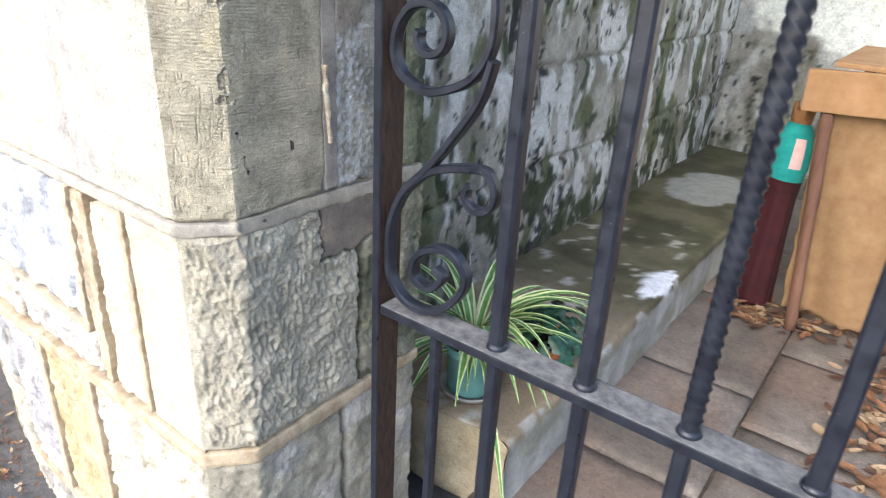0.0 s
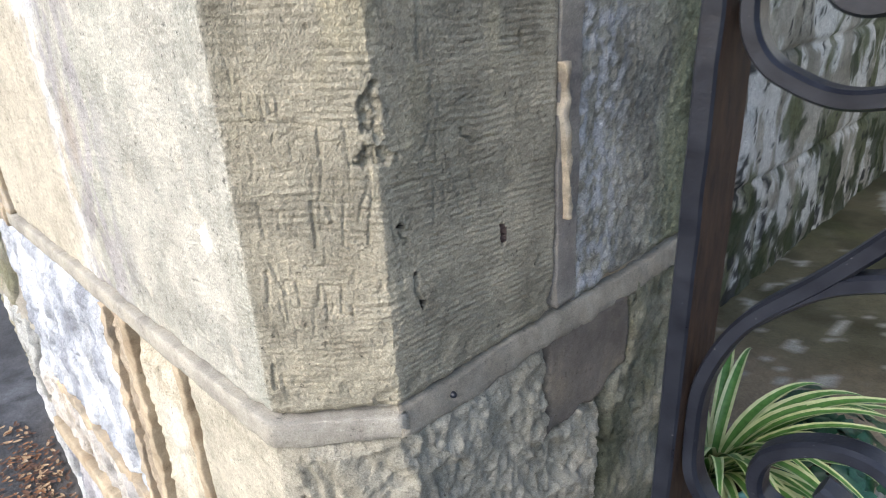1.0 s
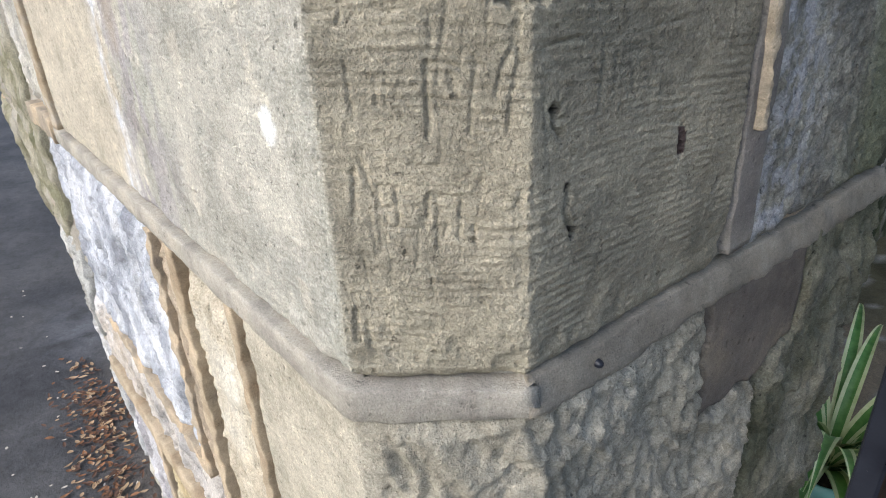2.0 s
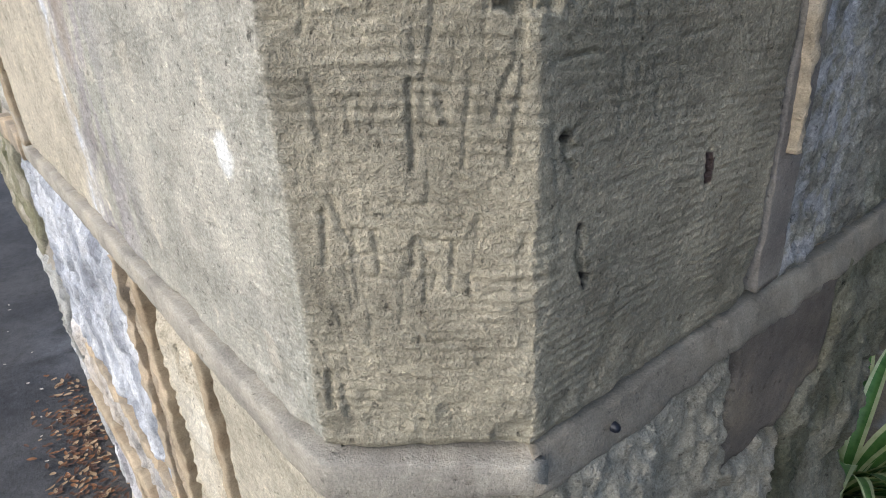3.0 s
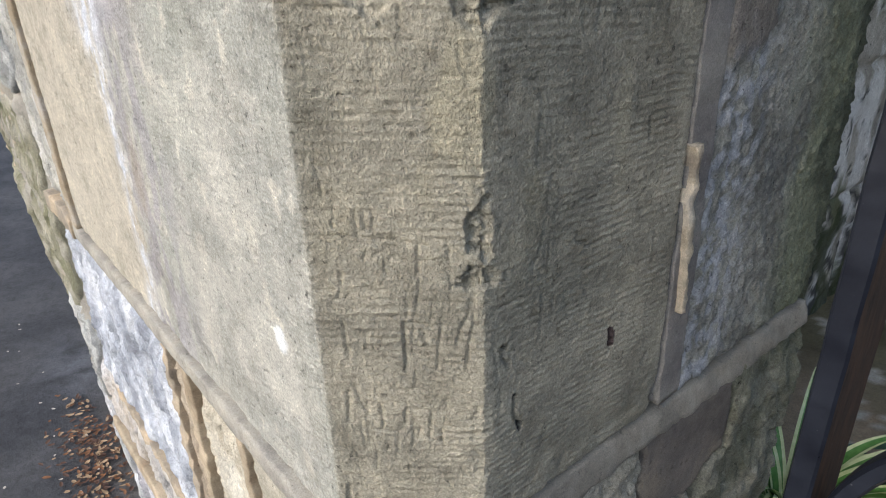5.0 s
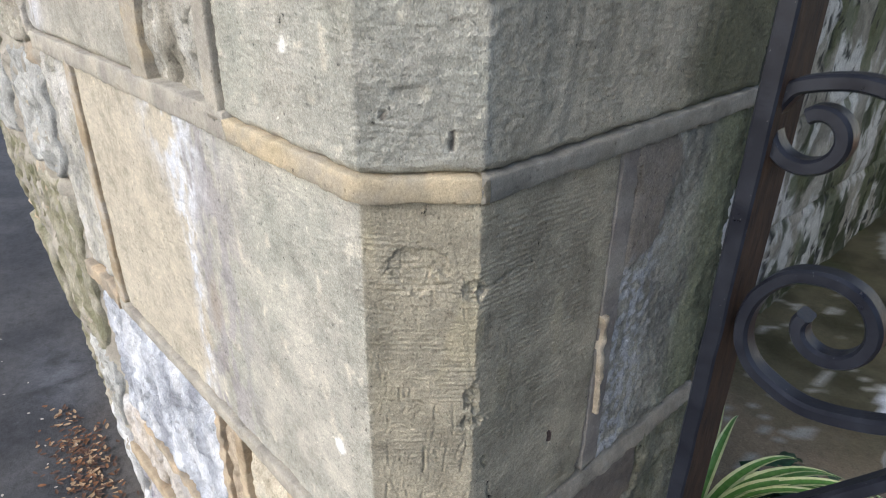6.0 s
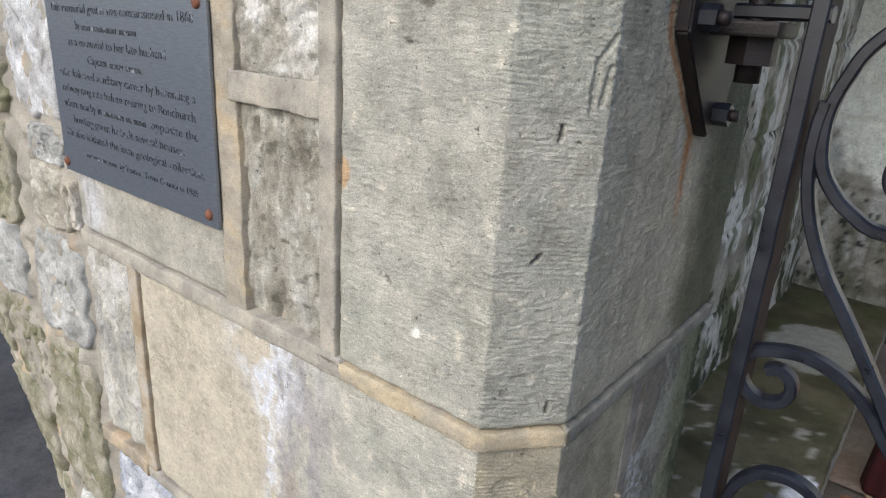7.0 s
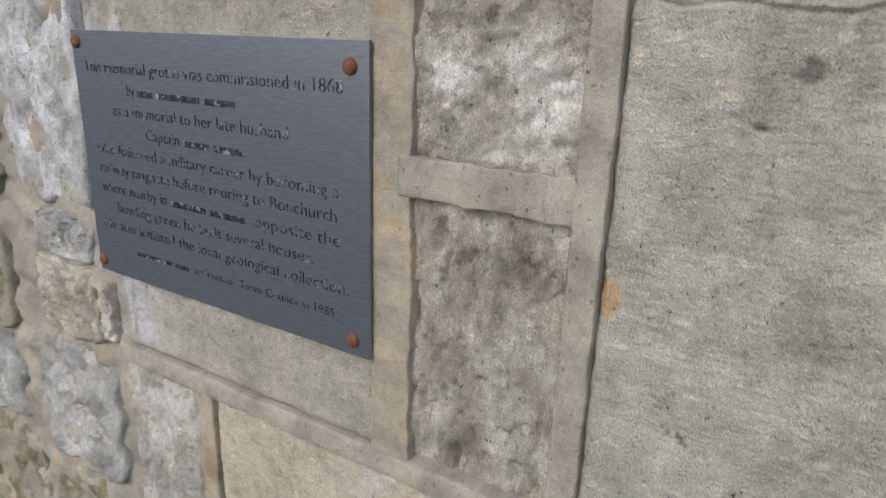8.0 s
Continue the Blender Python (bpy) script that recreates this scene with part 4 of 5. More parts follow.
def memorial_plaque():
    x0, x1, z0, z1, y = -1.144, -0.845, 1.0685, 1.268, 0.3135
    top = empty("memorial_plaque", (x0, y, z0), "brushed grey metal memorial plaque screwed to the stone wall", "plaque")
    bm = box_bm(0, x1 - x0, 0, 0.003, 0, z1 - z0, 0.0005, 2)
    part("plate", bm, PLATE, top)
    # words, and bars where a name or an unreadable word stands: text, left edge, width (fractions of the plate)
    rows = [
        (0.845, [("This memorial grotto was commissioned in 1868", 0.045, 0.89)]),
        (0.765, [("by", 0.22, 0.03), (None, 0.265, 0.06), (None, 0.34, 0.16), (None, 0.52, 0.10)]),
        (0.685, [("as a memorial to her late husband", 0.15, 0.63)]),
        (0.605, [("Captain", 0.28, 0.13), (None, 0.43, 0.09), (None, 0.54, 0.10)]),
        (0.525, [("who followed a military career by becoming a", 0.06, 0.86)]),
        (0.445, [("railway magnate before retiring to Bonchurch", 0.06, 0.85)]),
        (0.365, [("where nearby in", 0.06, 0.28), (None, 0.36, 0.13), (None, 0.51, 0.12), ("opposite the", 0.66, 0.26)]),
        (0.285, [("bowling green he built several houses.", 0.12, 0.72)]),
        (0.205, [("He also initiated the local geological collection.", 0.05, 0.89)]),
        (0.115, [(None, 0.19, 0.10), (None, 0.305, 0.10), ("by Ventnor Town Council in 1985", 0.43, 0.47)]),
    ]
    W, H = x1 - x0, z1 - z0
    for r, (zf, words) in enumerate(rows):
        size = 0.0125 if r < 9 else 0.0095
        for body, xf, wf in words:
            if body:
                me, _ = text_mesh(body, size, wf * W)
                me.transform(Matrix.Translation((xf * W, -0.0003, zf * H)) @ pose(0, 0, 0, 90, 0, 0))
            else:
                me = bpy.data.meshes.new("bar")
                bm = box_bm(xf * W, (xf + wf) * W, -0.0006, 0.0001, zf * H, zf * H + size * 0.36, 0.0001)
                bm.to_mesh(me)
                bm.free()
            me.materials.append(ENGRAVED)
            ob = new("lettering" if body else "word_bar", me)
            ob.parent = top
    for xf, zf in ((0.022, 0.955), (0.955, 0.925), (0.022, 0.05), (0.955, 0.055)):
        bm = lathe_bm([(0.0001, -0.0026), (0.003, -0.0024), (0.0048, -0.0012), (0.0052, 0.0002)], 18)
        bmesh.ops.transform(bm, verts=bm.verts, matrix=Matrix.Translation((xf * W, -0.0004, zf * H)) @ pose(0, 0, 0, -90, 0, 0))
        part("screw", bm, SCREW, top, "rusted round screw head", True)


memorial_plaque()


# ================ gate
def swept(points, w, d, twist=0.0, cap=True, taper=None, round_off=0.32):
    """A bar of section w across the gate's plane by d deep, swept along points (x, y, z) in that plane."""
    out = bmesh.new()
    rings = []
    n = len(points)
    for i, p in enumerate(points):
        a, b = Vector(points[max(0, i - 1)]), Vector(points[min(n - 1, i + 1)])
        t = (b - a).normalized()
        side = Vector((0, 1, 0))
        nrm = t.cross(side).normalized()
        side = nrm.cross(t).normalized()
        ang = twist * i / max(1, n - 1)
        u, v = nrm * math.cos(ang) + side * math.sin(ang), side * math.cos(ang) - nrm * math.sin(ang)
        k = taper(i / (n - 1)) if taper else 1.0
        ring = []
        for q, r in ((-0.5, -round_off), (-round_off, -0.5), (round_off, -0.5), (0.5, -round_off), (0.5, round_off), (round_off, 0.5), (-round_off, 0.5), (-0.5, round_off)):
            ring.append(out.verts.new(Vector(p) + u * q * w * k + v * r * d * k))
        rings.append(ring)
    for r0, r1 in zip(rings, rings[1:]):
        for k in range(8):
            out.faces.new((r0[k], r0[(k + 1) % 8], r1[(k + 1) % 8], r1[k]))
    if cap:
        out.faces.new(rings[0][::-1])
        out.faces.new(rings[-1])
    return out


def spline(pts, per=14):
    out = []
    P = [pts[0]] + list(pts) + [pts[-1]]
    for a, b, c, e in zip(P, P[1:], P[2:], P[3:]):
        for i in range(per):
            t = i / per
            out.append(tuple(0.5 * (2 * b[k] + (c[k] - a[k]) * t + (2 * a[k] - 5 * b[k] + 4 * c[k] - e[k]) * t * t + (3 * b[k] - a[k] - 3 * c[k] + e[k]) * t ** 3) for k in range(2)))
    out.append(tuple(pts[-1]))
    return out


def spiral(cx, cz, r0, r1, a0, a1, n=12, sx=1.0):
    return [(cx + sx * (r0 + (r1 - r0) * i / n) * math.cos(radians(a0 + (a1 - a0) * i / n)),
             cz + (r0 + (r1 - r0) * i / n) * math.sin(radians(a0 + (a1 - a0) * i / n))) for i in range(n + 1)]


GY = 0.507


def iron_gate():
    top = empty("iron_gate", (-0.45, GY, 0.05), "black-painted wrought iron gate with scrolls and twisted bars", "gate")
    off = Vector(top.location)

    def add(name, bm, mat=IRON, label="", smooth=False):
        bmesh.ops.translate(bm, verts=bm.verts, vec=-off)
        return part(name, bm, mat, top, label, smooth)

    # hinge stile, its worn inner face gone brown
    bm = bmesh.new()
    zs = [0.05 + 0.02 * k for k in range(84)]
    rings = []
    for z in zs:
        j = 0.0006 * noise.noise((z * 40, 1, 1))
        rings.append([bm.verts.new((x + j, y + j, z)) for x, y in ((-0.4600, 0.494), (-0.4588, 0.4925), (-0.4502, 0.4925), (-0.4490, 0.494), (-0.4490, 0.5290), (-0.4502, 0.5305), (-0.4588, 0.5305), (-0.4600, 0.5290))])
    for r0, r1 in zip(rings, rings[1:]):
        for k in range(8):
            f = bm.faces.new((r0[k], r0[(k + 1) % 8], r1[(k + 1) % 8], r1[k]))
            f.material_index = 1 if k in (3, 4) else 0
    bm.faces.new(rings[0][::-1])
    bm.faces.new(rings[-1])
    add("stile", bm, [IRON, RUST], "hinge stile, black with a rusty brown inner face")
    bm = box_bm(0.955, 0.975, 0.4925, 0.524, 0.05, 1.70, 0.002)
    add("stile", bm)
    # rails
    bm = box_bm(-0.443, 0.955, 0.489, 0.527, 0.597, 0.609, 0.002, 2)
    for f in bm.faces:
        f.material_index = 1 if f.normal.z > 0.9 else 0
    add("rail", bm, [IRON, DUSTY], "flat middle rail with dusty top")
    add("rail", box_bm(-0.443, 0.955, 0.489, 0.527, 0.09, 0.102, 0.002, 2))
    add("rail", box_bm(-0.443, 0.955, 0.489, 0.527, 1.60, 1.612, 0.002, 2))
    # upright bars, every third one twisted
    for k in range(12):
        x = -0.294 + 0.1015 * k
        if x > 0.93:
            break
        tw = k % 2 == 0 and k > 0
        n = 900 if tw else 24
        pts = [(x + (0.0 if tw else 0.0006 * math.sin(i)), GY, 0.609 + (1.60 - 0.609) * i / n) for i in range(n + 1)]
        bm = swept(pts, 0.0152 if tw else 0.0165, 0.0152 if tw else 0.0165, radians(360 * 22) if tw else 0.0, round_off=0.36 if tw else 0.32)
        add("bar", bm, IRON, "twisted square bar" if tw else "", tw)
        add("bar", swept([(x, GY, 0.102 + 0.495 * i / 12) for i in range(13)], 0.0155, 0.0155))
        add("weld", tube_bm((x, GY, 0.607), (x, GY, 0.6145), 0.0125, 14, 0.0100), IRON, "", True)
        xm = x - 0.079 if k == 0 else x - 0.0505
        if k == 0:
            add("bar", swept([(xm, GY, 0.102 + 0.495 * i / 12) for i in range(13)], 0.012, 0.012))
    # scrollwork between stile and first bar
    w = 0.0085
    foot = [(-0.380, 0.671), (-0.3685, 0.663), (-0.3865, 0.6447), (-0.407, 0.652), (-0.4058, 0.676), (-0.3831, 0.694), (-0.3576, 0.6955), (-0.3391, 0.6754), (-0.3466, 0.649), (-0.377, 0.620), (-0.415, 0.6165)]
    low = foot + [(-0.440, 0.639), (-0.4445, 0.672), (-0.442, 0.708), (-0.426, 0.746), (-0.394, 0.7815), (-0.3675, 0.8145), (-0.338, 0.858), (-0.326, 0.896)]
    side = [(-0.424, 0.749), (-0.394, 0.776), (-0.3589, 0.789)] + spiral(-0.334, 0.7685, 0.026, 0.009, 75, -240, 10)
    curl = spiral(-0.432, 1.0115, 0.0245, 0.009, 115, 480, 14)
    mid = spiral(-0.4015, 0.9105, 0.011, 0.027, 165, 430, 12) + [(-0.406, 0.9385), (-0.424, 0.933), (-0.438, 0.916), (-0.4425, 0.895), (-0.438, 0.877), (-0.424, 0.8645), (-0.395, 0.858), (-0.3523, 0.874), (-0.330, 0.905), (-0.3275, 0.947), (-0.3375, 0.973), (-0.3545, 0.994), (-0.3714, 1.0165), (-0.393, 1.0325), (-0.4167, 1.0387)] + curl
    long_s = [(-0.331, 0.956), (-0.3489, 0.996), (-0.3648, 1.0245), (-0.3824, 1.052), (-0.400, 1.078), (-0.4155, 1.1005), (-0.4285, 1.1256), (-0.437, 1.150), (-0.4416, 1.175), (-0.4422, 1.197), (-0.4405, 1.215)]
    up = [(-0.385, 1.285), (-0.4199, 1.2551), (-0.4325, 1.2303), (-0.438, 1.2046), (-0.4345, 1.1755), (-0.4225, 1.156), (-0.4085, 1.1445), (-0.394, 1.1375)] + spiral(-0.378, 1.172, 0.035, 0.010, 285, 640, 16)
    for name, pts, lab, d in (("scroll", low, "", 0.015), ("scroll", mid, "", 0.0142), ("scroll", side, "", 0.0130), ("scroll", long_s, "long curved bar", 0.0162), ("scroll", up, "", 0.0136)):
        path = [(x, GY, z) for x, z in spline(pts, 12)]
        add(name, swept(path, w, d, 0.0, True, lambda t: 1.0), IRON, lab, False)


def gate_hinge():
    top = empty("gate_hinge", (-0.525, 0.50, 1.25), "rusty black iron hinge bracket bolted to the stone reveal", "hinge")
    off = Vector(top.location)

    def add(name, bm, mat=DARK_RUST, label="", smooth=False):
        bmesh.ops.translate(bm, verts=bm.verts, vec=-off)
        return part(name, bm, mat, top, label, smooth)

    # pointed back plate
    bm = bmesh.new()
    shape = [(0.440, 1.36), (0.440, 1.252), (0.512, 1.180), (0.519, 1.180), (0.545, 1.205), (0.560, 1.26), (0.560, 1.36)]
    f = bm.faces.new([bm.verts.new((-0.524, y, z)) for y, z in shape])
    ex = bmesh.ops.extrude_face_region(bm, geom=[f])
    bmesh.ops.translate(bm, verts=[v for v in ex["geom"] if isinstance(v, bmesh.types.BMVert)], vec=(0.010, 0, 0))
    bmesh.ops.bevel(bm, geom=list(bm.edges), offset=0.0015, segments=2, affect="EDGES")
    add("back_plate", bm)
    for y, z in ((0.522, 1.197), (0.458, 1.262), (0.545, 1.33)):
        add("bolt", tube_bm((-0.514, y, z), (-0.503, y, z), 0.0085, 6), IRON)
        add("bolt", tube_bm((-0.504, y, z), (-0.497, y, z), 0.0045, 10), DARK_RUST, "", True)
    add("lug", box_bm(-0.516, -0.472, 0.478, 0.530, 1.252, 1.262, 0.002, 2))
    add("lug", box_bm(-0.516, -0.472, 0.478, 0.530, 1.288, 1.298, 0.002, 2))
    add("pin", tube_bm((-0.492, 0.504, 1.222), (-0.492, 0.504, 1.31), 0.0085, 16), DARK_RUST, "", True)
    add("nut", tube_bm((-0.492, 0.504, 1.234), (-0.492, 0.504, 1.252), 0.0165, 6), DARK_RUST, "hexagonal nut under the lug")
    add("nut", tube_bm((-0.492, 0.504, 1.299), (-0.492, 0.504, 1.315), 0.0155, 6))
    add("arm", swept([(-0.506 + 0.0045 * k, 0.502, 1.268) for k in range(14)], 0.010, 0.016), IRON, "iron arm to the gate stile")
    add("arm", swept([(-0.506 + 0.0045 * k, 0.502, 1.280) for k in range(12)], 0.008, 0.014), IRON)


iron_gate()
gate_hinge()


# ================ ground
def sheet(name, x0, x1, y0, y1, z, res, amp, scale, mat, label, category, cols=None):
    nx, ny = max(2, int((x1 - x0) / res)), max(2, int((y1 - y0) / res))
    verts = [(x0 + (x1 - x0) * i / nx, y0 + (y1 - y0) * j / ny, z + amp * fbm((x0 + (x1 - x0) * i / nx) * scale, (y0 + (y1 - y0) * j / ny) * scale, z, 3)) for j in range(ny + 1) for i in range(nx + 1)]
    faces = [(j * (nx + 1) + i, j * (nx + 1) + i + 1, (j + 1) * (nx + 1) + i + 1, (j + 1) * (nx + 1) + i) for j in range(ny) for i in range(nx)]
    ob = finish(name, verts, faces, mat, None, "", [cols(*v[:2]) for v in verts] if cols else None)
    return tagged(ob, label, category, kind="structure")


def road_colour(x, y):
    t = fbm(x * 5, y * 5, 3, 4)
    c = blend((0.045, 0.045, 0.048), (0.075, 0.074, 0.075), step(-0.25, 0.25, t))
    c = blend(c, (0.15, 0.155, 0.17), 0.7 * math.exp(-((x + 2.05) / 0.16) ** 2 - ((y - 0.37) / 0.07) ** 2) * step(-0.3, 0.1, fbm(x * 22, y * 22, 9, 4)))
    c = blend(c, (0.13, 0.115, 0.10), 0.75 * step(0.16, -0.04, abs(y - 0.34 - 0.3 * max(0.0, -1.4 - x)) + 0.12 * t) * step(-2.2, -1.75, x))
    return c


ROAD = masonry("asphalt_surface", 1.3, 420, 130, 0.8, 1.0)
sheet("road", -30, 30, -30, 0.36, -0.004, 1.0, 0.0, 1, ASPHALT, "dark worn asphalt lane", "road")
sheet("road", -6.0, -0.5, -0.6, 3.0, 0.0, 0.025, 0.006, 6, ROAD, "dark worn asphalt with damp stains beside the wall", "road", road_colour)
sheet("ground", -30, 30, 0.36, 30, -0.03, 1.0, 0.0, 1, EARTH, "bare dark earth", "ground")

# grotto floor of flagstones
floor = empty("floor", (0, 0, 0), "worn brown flagstone floor of the grotto", "floor", kind="structure")
bm = box_bm(-0.47, 1.7, 0.60, 3.3, -0.10, 0.016)
part("joint_bed", bm, EARTH, floor, "earth in the joints")
FLAGS = masonry("flag_surface", 1.0, 320, 80, 0.75, 0.7)
frng = random.Random(8)
cols_x = [(-0.50, -0.154), (-0.146, 0.27), (0.278, 0.70), (0.708, 1.15), (1.158, 1.68)]
for ci, (fx0, fx1) in enumerate(cols_x):
    y = 0.62 if ci != 0 else 0.60
    stops = {0: [1.10, 1.527, 2.03, 2.55, 3.3], 1: [0.95, 1.40, 1.80, 2.4, 3.3]}.get(ci, [1.0 + 0.07 * ci, 1.45, 1.95, 2.5, 3.3])
    for y1 in stops:
        y0, seed = y + 0.004, frng.random() * 50
        nx, ny = 14, 16
        verts, cols, faces = [], [], []
        tone = frng.uniform(0.88, 1.1)
        for j in range(-1, ny + 2):
            for i in range(-1, nx + 2):
                a, b = min(max(i, 0), nx) / nx, min(max(j, 0), ny) / ny
                x, yy = fx0 + (fx1 - fx0) * a, y0 + (y1 - 0.004 - y0) * b
                e = min(a * (fx1 - fx0), (1 - a) * (fx1 - fx0), b * (y1 - y0), (1 - b) * (y1 - y0))
                jx, jy = 0.006 * fbm(yy * 9, seed, 1, 2), 0.006 * fbm(x * 9, seed, 4, 2)
                z = 0.03 + 0.003 * fbm(x * 9, yy * 9, seed, 3) - 0.004 * (1 - min(1, e / 0.02)) ** 2
                if i in (-1, nx + 1) or j in (-1, ny + 1):
                    z = -0.01
                verts.append((x + jx, yy + jy, z))
                t = fbm(x * 6, yy * 6, seed, 4)
                c = blend((0.135, 0.113, 0.092), (0.215, 0.182, 0.15), step(-0.25, 0.25, t))
                c = blend(c, (0.24, 0.165, 0.12), 0.5 * step(0.05, 0.3, fbm(x * 3, yy * 3, seed + 5, 3)))
                cols.append(tuple(tone * q for q in c))
        w = nx + 3
        for j in range(ny + 2):
            for i in range(w - 1):
                k = j * w + i
                faces.append((k, k + 1, k + 1 + w, k + w))
        finish("flagstone", verts, faces, FLAGS, floor, "", cols)
        y = y1

# ================ grotto walls and ledge
def mould(seed, moss=1.0, white=1.0):
    def c(u, z):
        t = fbm(u * 7, z * 5, seed, 5)
        col = blend((0.19, 0.18, 0.145), (0.35, 0.33, 0.28), step(-0.2, 0.2, t))
        w = fbm(u * 11, z * 4.5, seed + 4, 6)
        col = blend(col, (0.54, 0.54, 0.51), white * 0.85 * step(-0.02, 0.08, w))
        col = blend(col, (0.085, 0.095, 0.04), moss * 0.85 * step(0.06, 0.16, fbm(u * 8, z * 3.5, seed + 9, 5)))
        dark = fbm(u * 34, z * 22, seed + 13, 6) + 0.18 * math.exp(-((u - 1.45) / 0.20) ** 2) - 0.16 + 0.45 * fbm(u * 3.5, z * 2.5, seed + 21, 3)
        col = blend(col, (0.022, 0.023, 0.022), 0.92 * step(0.08, 0.11, dark))
        low = fbm(u * 12, z * 7, seed + 31, 5) - 0.55 * (z - 0.30)
        return blend(col, (0.035, 0.045, 0.018), moss * 0.9 * step(0.02, 0.10, low))
    return c


def rough_wall(name, along, a0, a1, z0, z1, fixed, out, colour, label, res=0.014, courses=(0.0,), thick=0.25):
    """A wall whose face is fixed on one axis and faces out (+1 or -1) along it."""
    na, nz = int((a1 - a0) / res), int((z1 - z0) / res)
    verts, cols, faces = [], [], []
    for j in range(nz + 1):
        for i in range(na + 1):
            a, z = a0 + (a1 - a0) * i / na, z0 + (z1 - z0) * j / nz
            d = 0.016 * fbm(a * 5, z * 5, 3.0, 3) + 0.008 * fbm(a * 30, z * 24, 8.0, 4)
            for c in courses:
                d -= 0.012 * math.exp(-((z - c - 0.02 * fbm(a * 4, c * 9, 1, 2)) / 0.009) ** 2)
            band = sum(1 for c in courses if z > c)
            cell = (a + 0.17 * band) % 0.42
            d -= 0.010 * math.exp(-((cell - 0.02 - 0.02 * fbm(z * 7, band, 3, 2)) / 0.009) ** 2)
            p = (fixed + out * d, a) if along == "y" else (a, fixed + out * d)
            verts.append((*p, z))
            cols.append(colour(a, z))
    n = na + 1
    for j in range(nz):
        for i in range(na):
            k = j * n + i
            faces.append((k, k + 1, k + 1 + n, k + n))
    base = len(verts)
    for a, z in ((a0, z0), (a1, z0), (a1, z1), (a0, z1)):
        p = (fixed - out * thick, a) if along == "y" else (a, fixed - out * thick)
        verts.append((*p, z))
        cols.append((0.3, 0.28, 0.24))
    k1, k2, k3, k4 = 0, na, nz * n + na, nz * n
    faces += [(base, base + 3, base + 2, base + 1), (base, base + 1, *range(k2, -1, -1)), (base + 3, *range(k4, k3 + 1), base + 2),
              (base, *range(0, k4 + 1, n), base + 3), (base + 1, base + 2, *range(k3, k2 - 1, -n))]
    ob = finish(name, verts, faces, GROTTO_STONE, None, "", cols)
    return tagged(ob, label, "wall", kind="structure")


LEDGE_Z = 0.19
rough_wall("wall_side", "y", 0.66, 3.3, 0.0, 1.9, -0.83, 1, mould(3.0), "damp mouldy stone wall with moss and white lime", res=0.009, courses=(0.45, 0.72, 0.98, 1.25, 1.6))


def back_colour(a, z):
    c = mould(40.0, 0.5, 0.6)(a, z)
    # near-white at the upper right, the sunlight there painted in with the limewash
    k = step(-0.03, 0.05, (a + 0.42) * 0.5 + (z - 0.62) * 0.9 + 0.25 * fbm(a * 7, z * 7, 5, 4))
    return blend(c, (0.80, 0.80, 0.70), k)


rough_wall("wall_back", "x", -1.0, 2.0, -0.1, 2.2, 3.25, -1, back_colour, "stone back wall with peeling white limewash that also stands in for sunlight", courses=(0.42, 0.66, 0.95, 1.3))
# unseen wall added to close the right, kept low for light on the reveal
rough_wall("wall_right", "y", 0.30, 3.3, -0.1, 0.9, 1.70, -1, mould(60.0), "plain unseen side wall added to close the grotto", res=0.04, courses=(0.5, 1.0, 1.5))


# plain slab added out of sight, to cut the sky's light on the ledge
roof = finish("ceiling", [(x, y, z) for z in (1.9, 2.05) for x, y in ((-1.1, 0.85), (-0.25, 0.85), (-0.25, 3.5), (-1.1, 3.5))],
              [(3, 2, 1, 0), (4, 5, 6, 7), (0, 1, 5, 4), (1, 2, 6, 5), (2, 3, 7, 6), (3, 0, 4, 7)], GROTTO_STONE, None, "", [(0.3, 0.28, 0.23)] * 8, False)
tagged(roof, "unseen rough stone slab added to dim the grotto's side wall and ledge", "ceiling", kind="structure")


def ledge_colour(x, y, z):
    t = fbm(x * 7, y * 7, 3, 4)
    if z < LEDGE_Z - 0.018 and x > -0.45:
        c = blend((0.30, 0.30, 0.27), (0.48, 0.48, 0.44), step(-0.2, 0.2, t))
        return blend(c, (0.20, 0.20, 0.13), 0.6 * step(0.0, 0.2, fbm(y * 5, z * 10, 8, 4)))
    if z < LEDGE_Z - 0.02:
        return blend((0.24, 0.20, 0.13), (0.40, 0.34, 0.23), step(-0.2, 0.2, t))
    c = blend((0.062, 0.058, 0.032), (0.125, 0.112, 0.068), step(-0.2, 0.2, t))
    c = blend(c, (0.07, 0.08, 0.03), 0.8 * step(0.0, 0.2, fbm(x * 8, y * 5, 15, 3)) * step(1.6, 2.6, y))
    c = blend(c, (0.27, 0.215, 0.145), step(1.55, 1.25, y + 0.2 * t))
    c = blend(c, (0.40, 0.385, 0.34), 0.9 * step(0.21, 0.24, fbm(x * 22, y * 13, 33, 5)) * step(2.2, 1.9, y))
    pool = ((x + 0.62) / 0.15) ** 2 + ((y - 2.58) / 0.22) ** 2 + 0.9 * fbm(x * 9, y * 9, 4, 3)
    c = blend(c, (0.31, 0.31, 0.28), step(1.05, 0.9, pool))
    patch = ((x + 0.465) / 0.035) ** 2 + ((y - 1.63) / 0.10) ** 2 + 0.8 * fbm(x * 20, y * 20, 6, 3)
    return blend(c, (0.75, 0.76, 0.78), step(1.1, 0.9, patch))


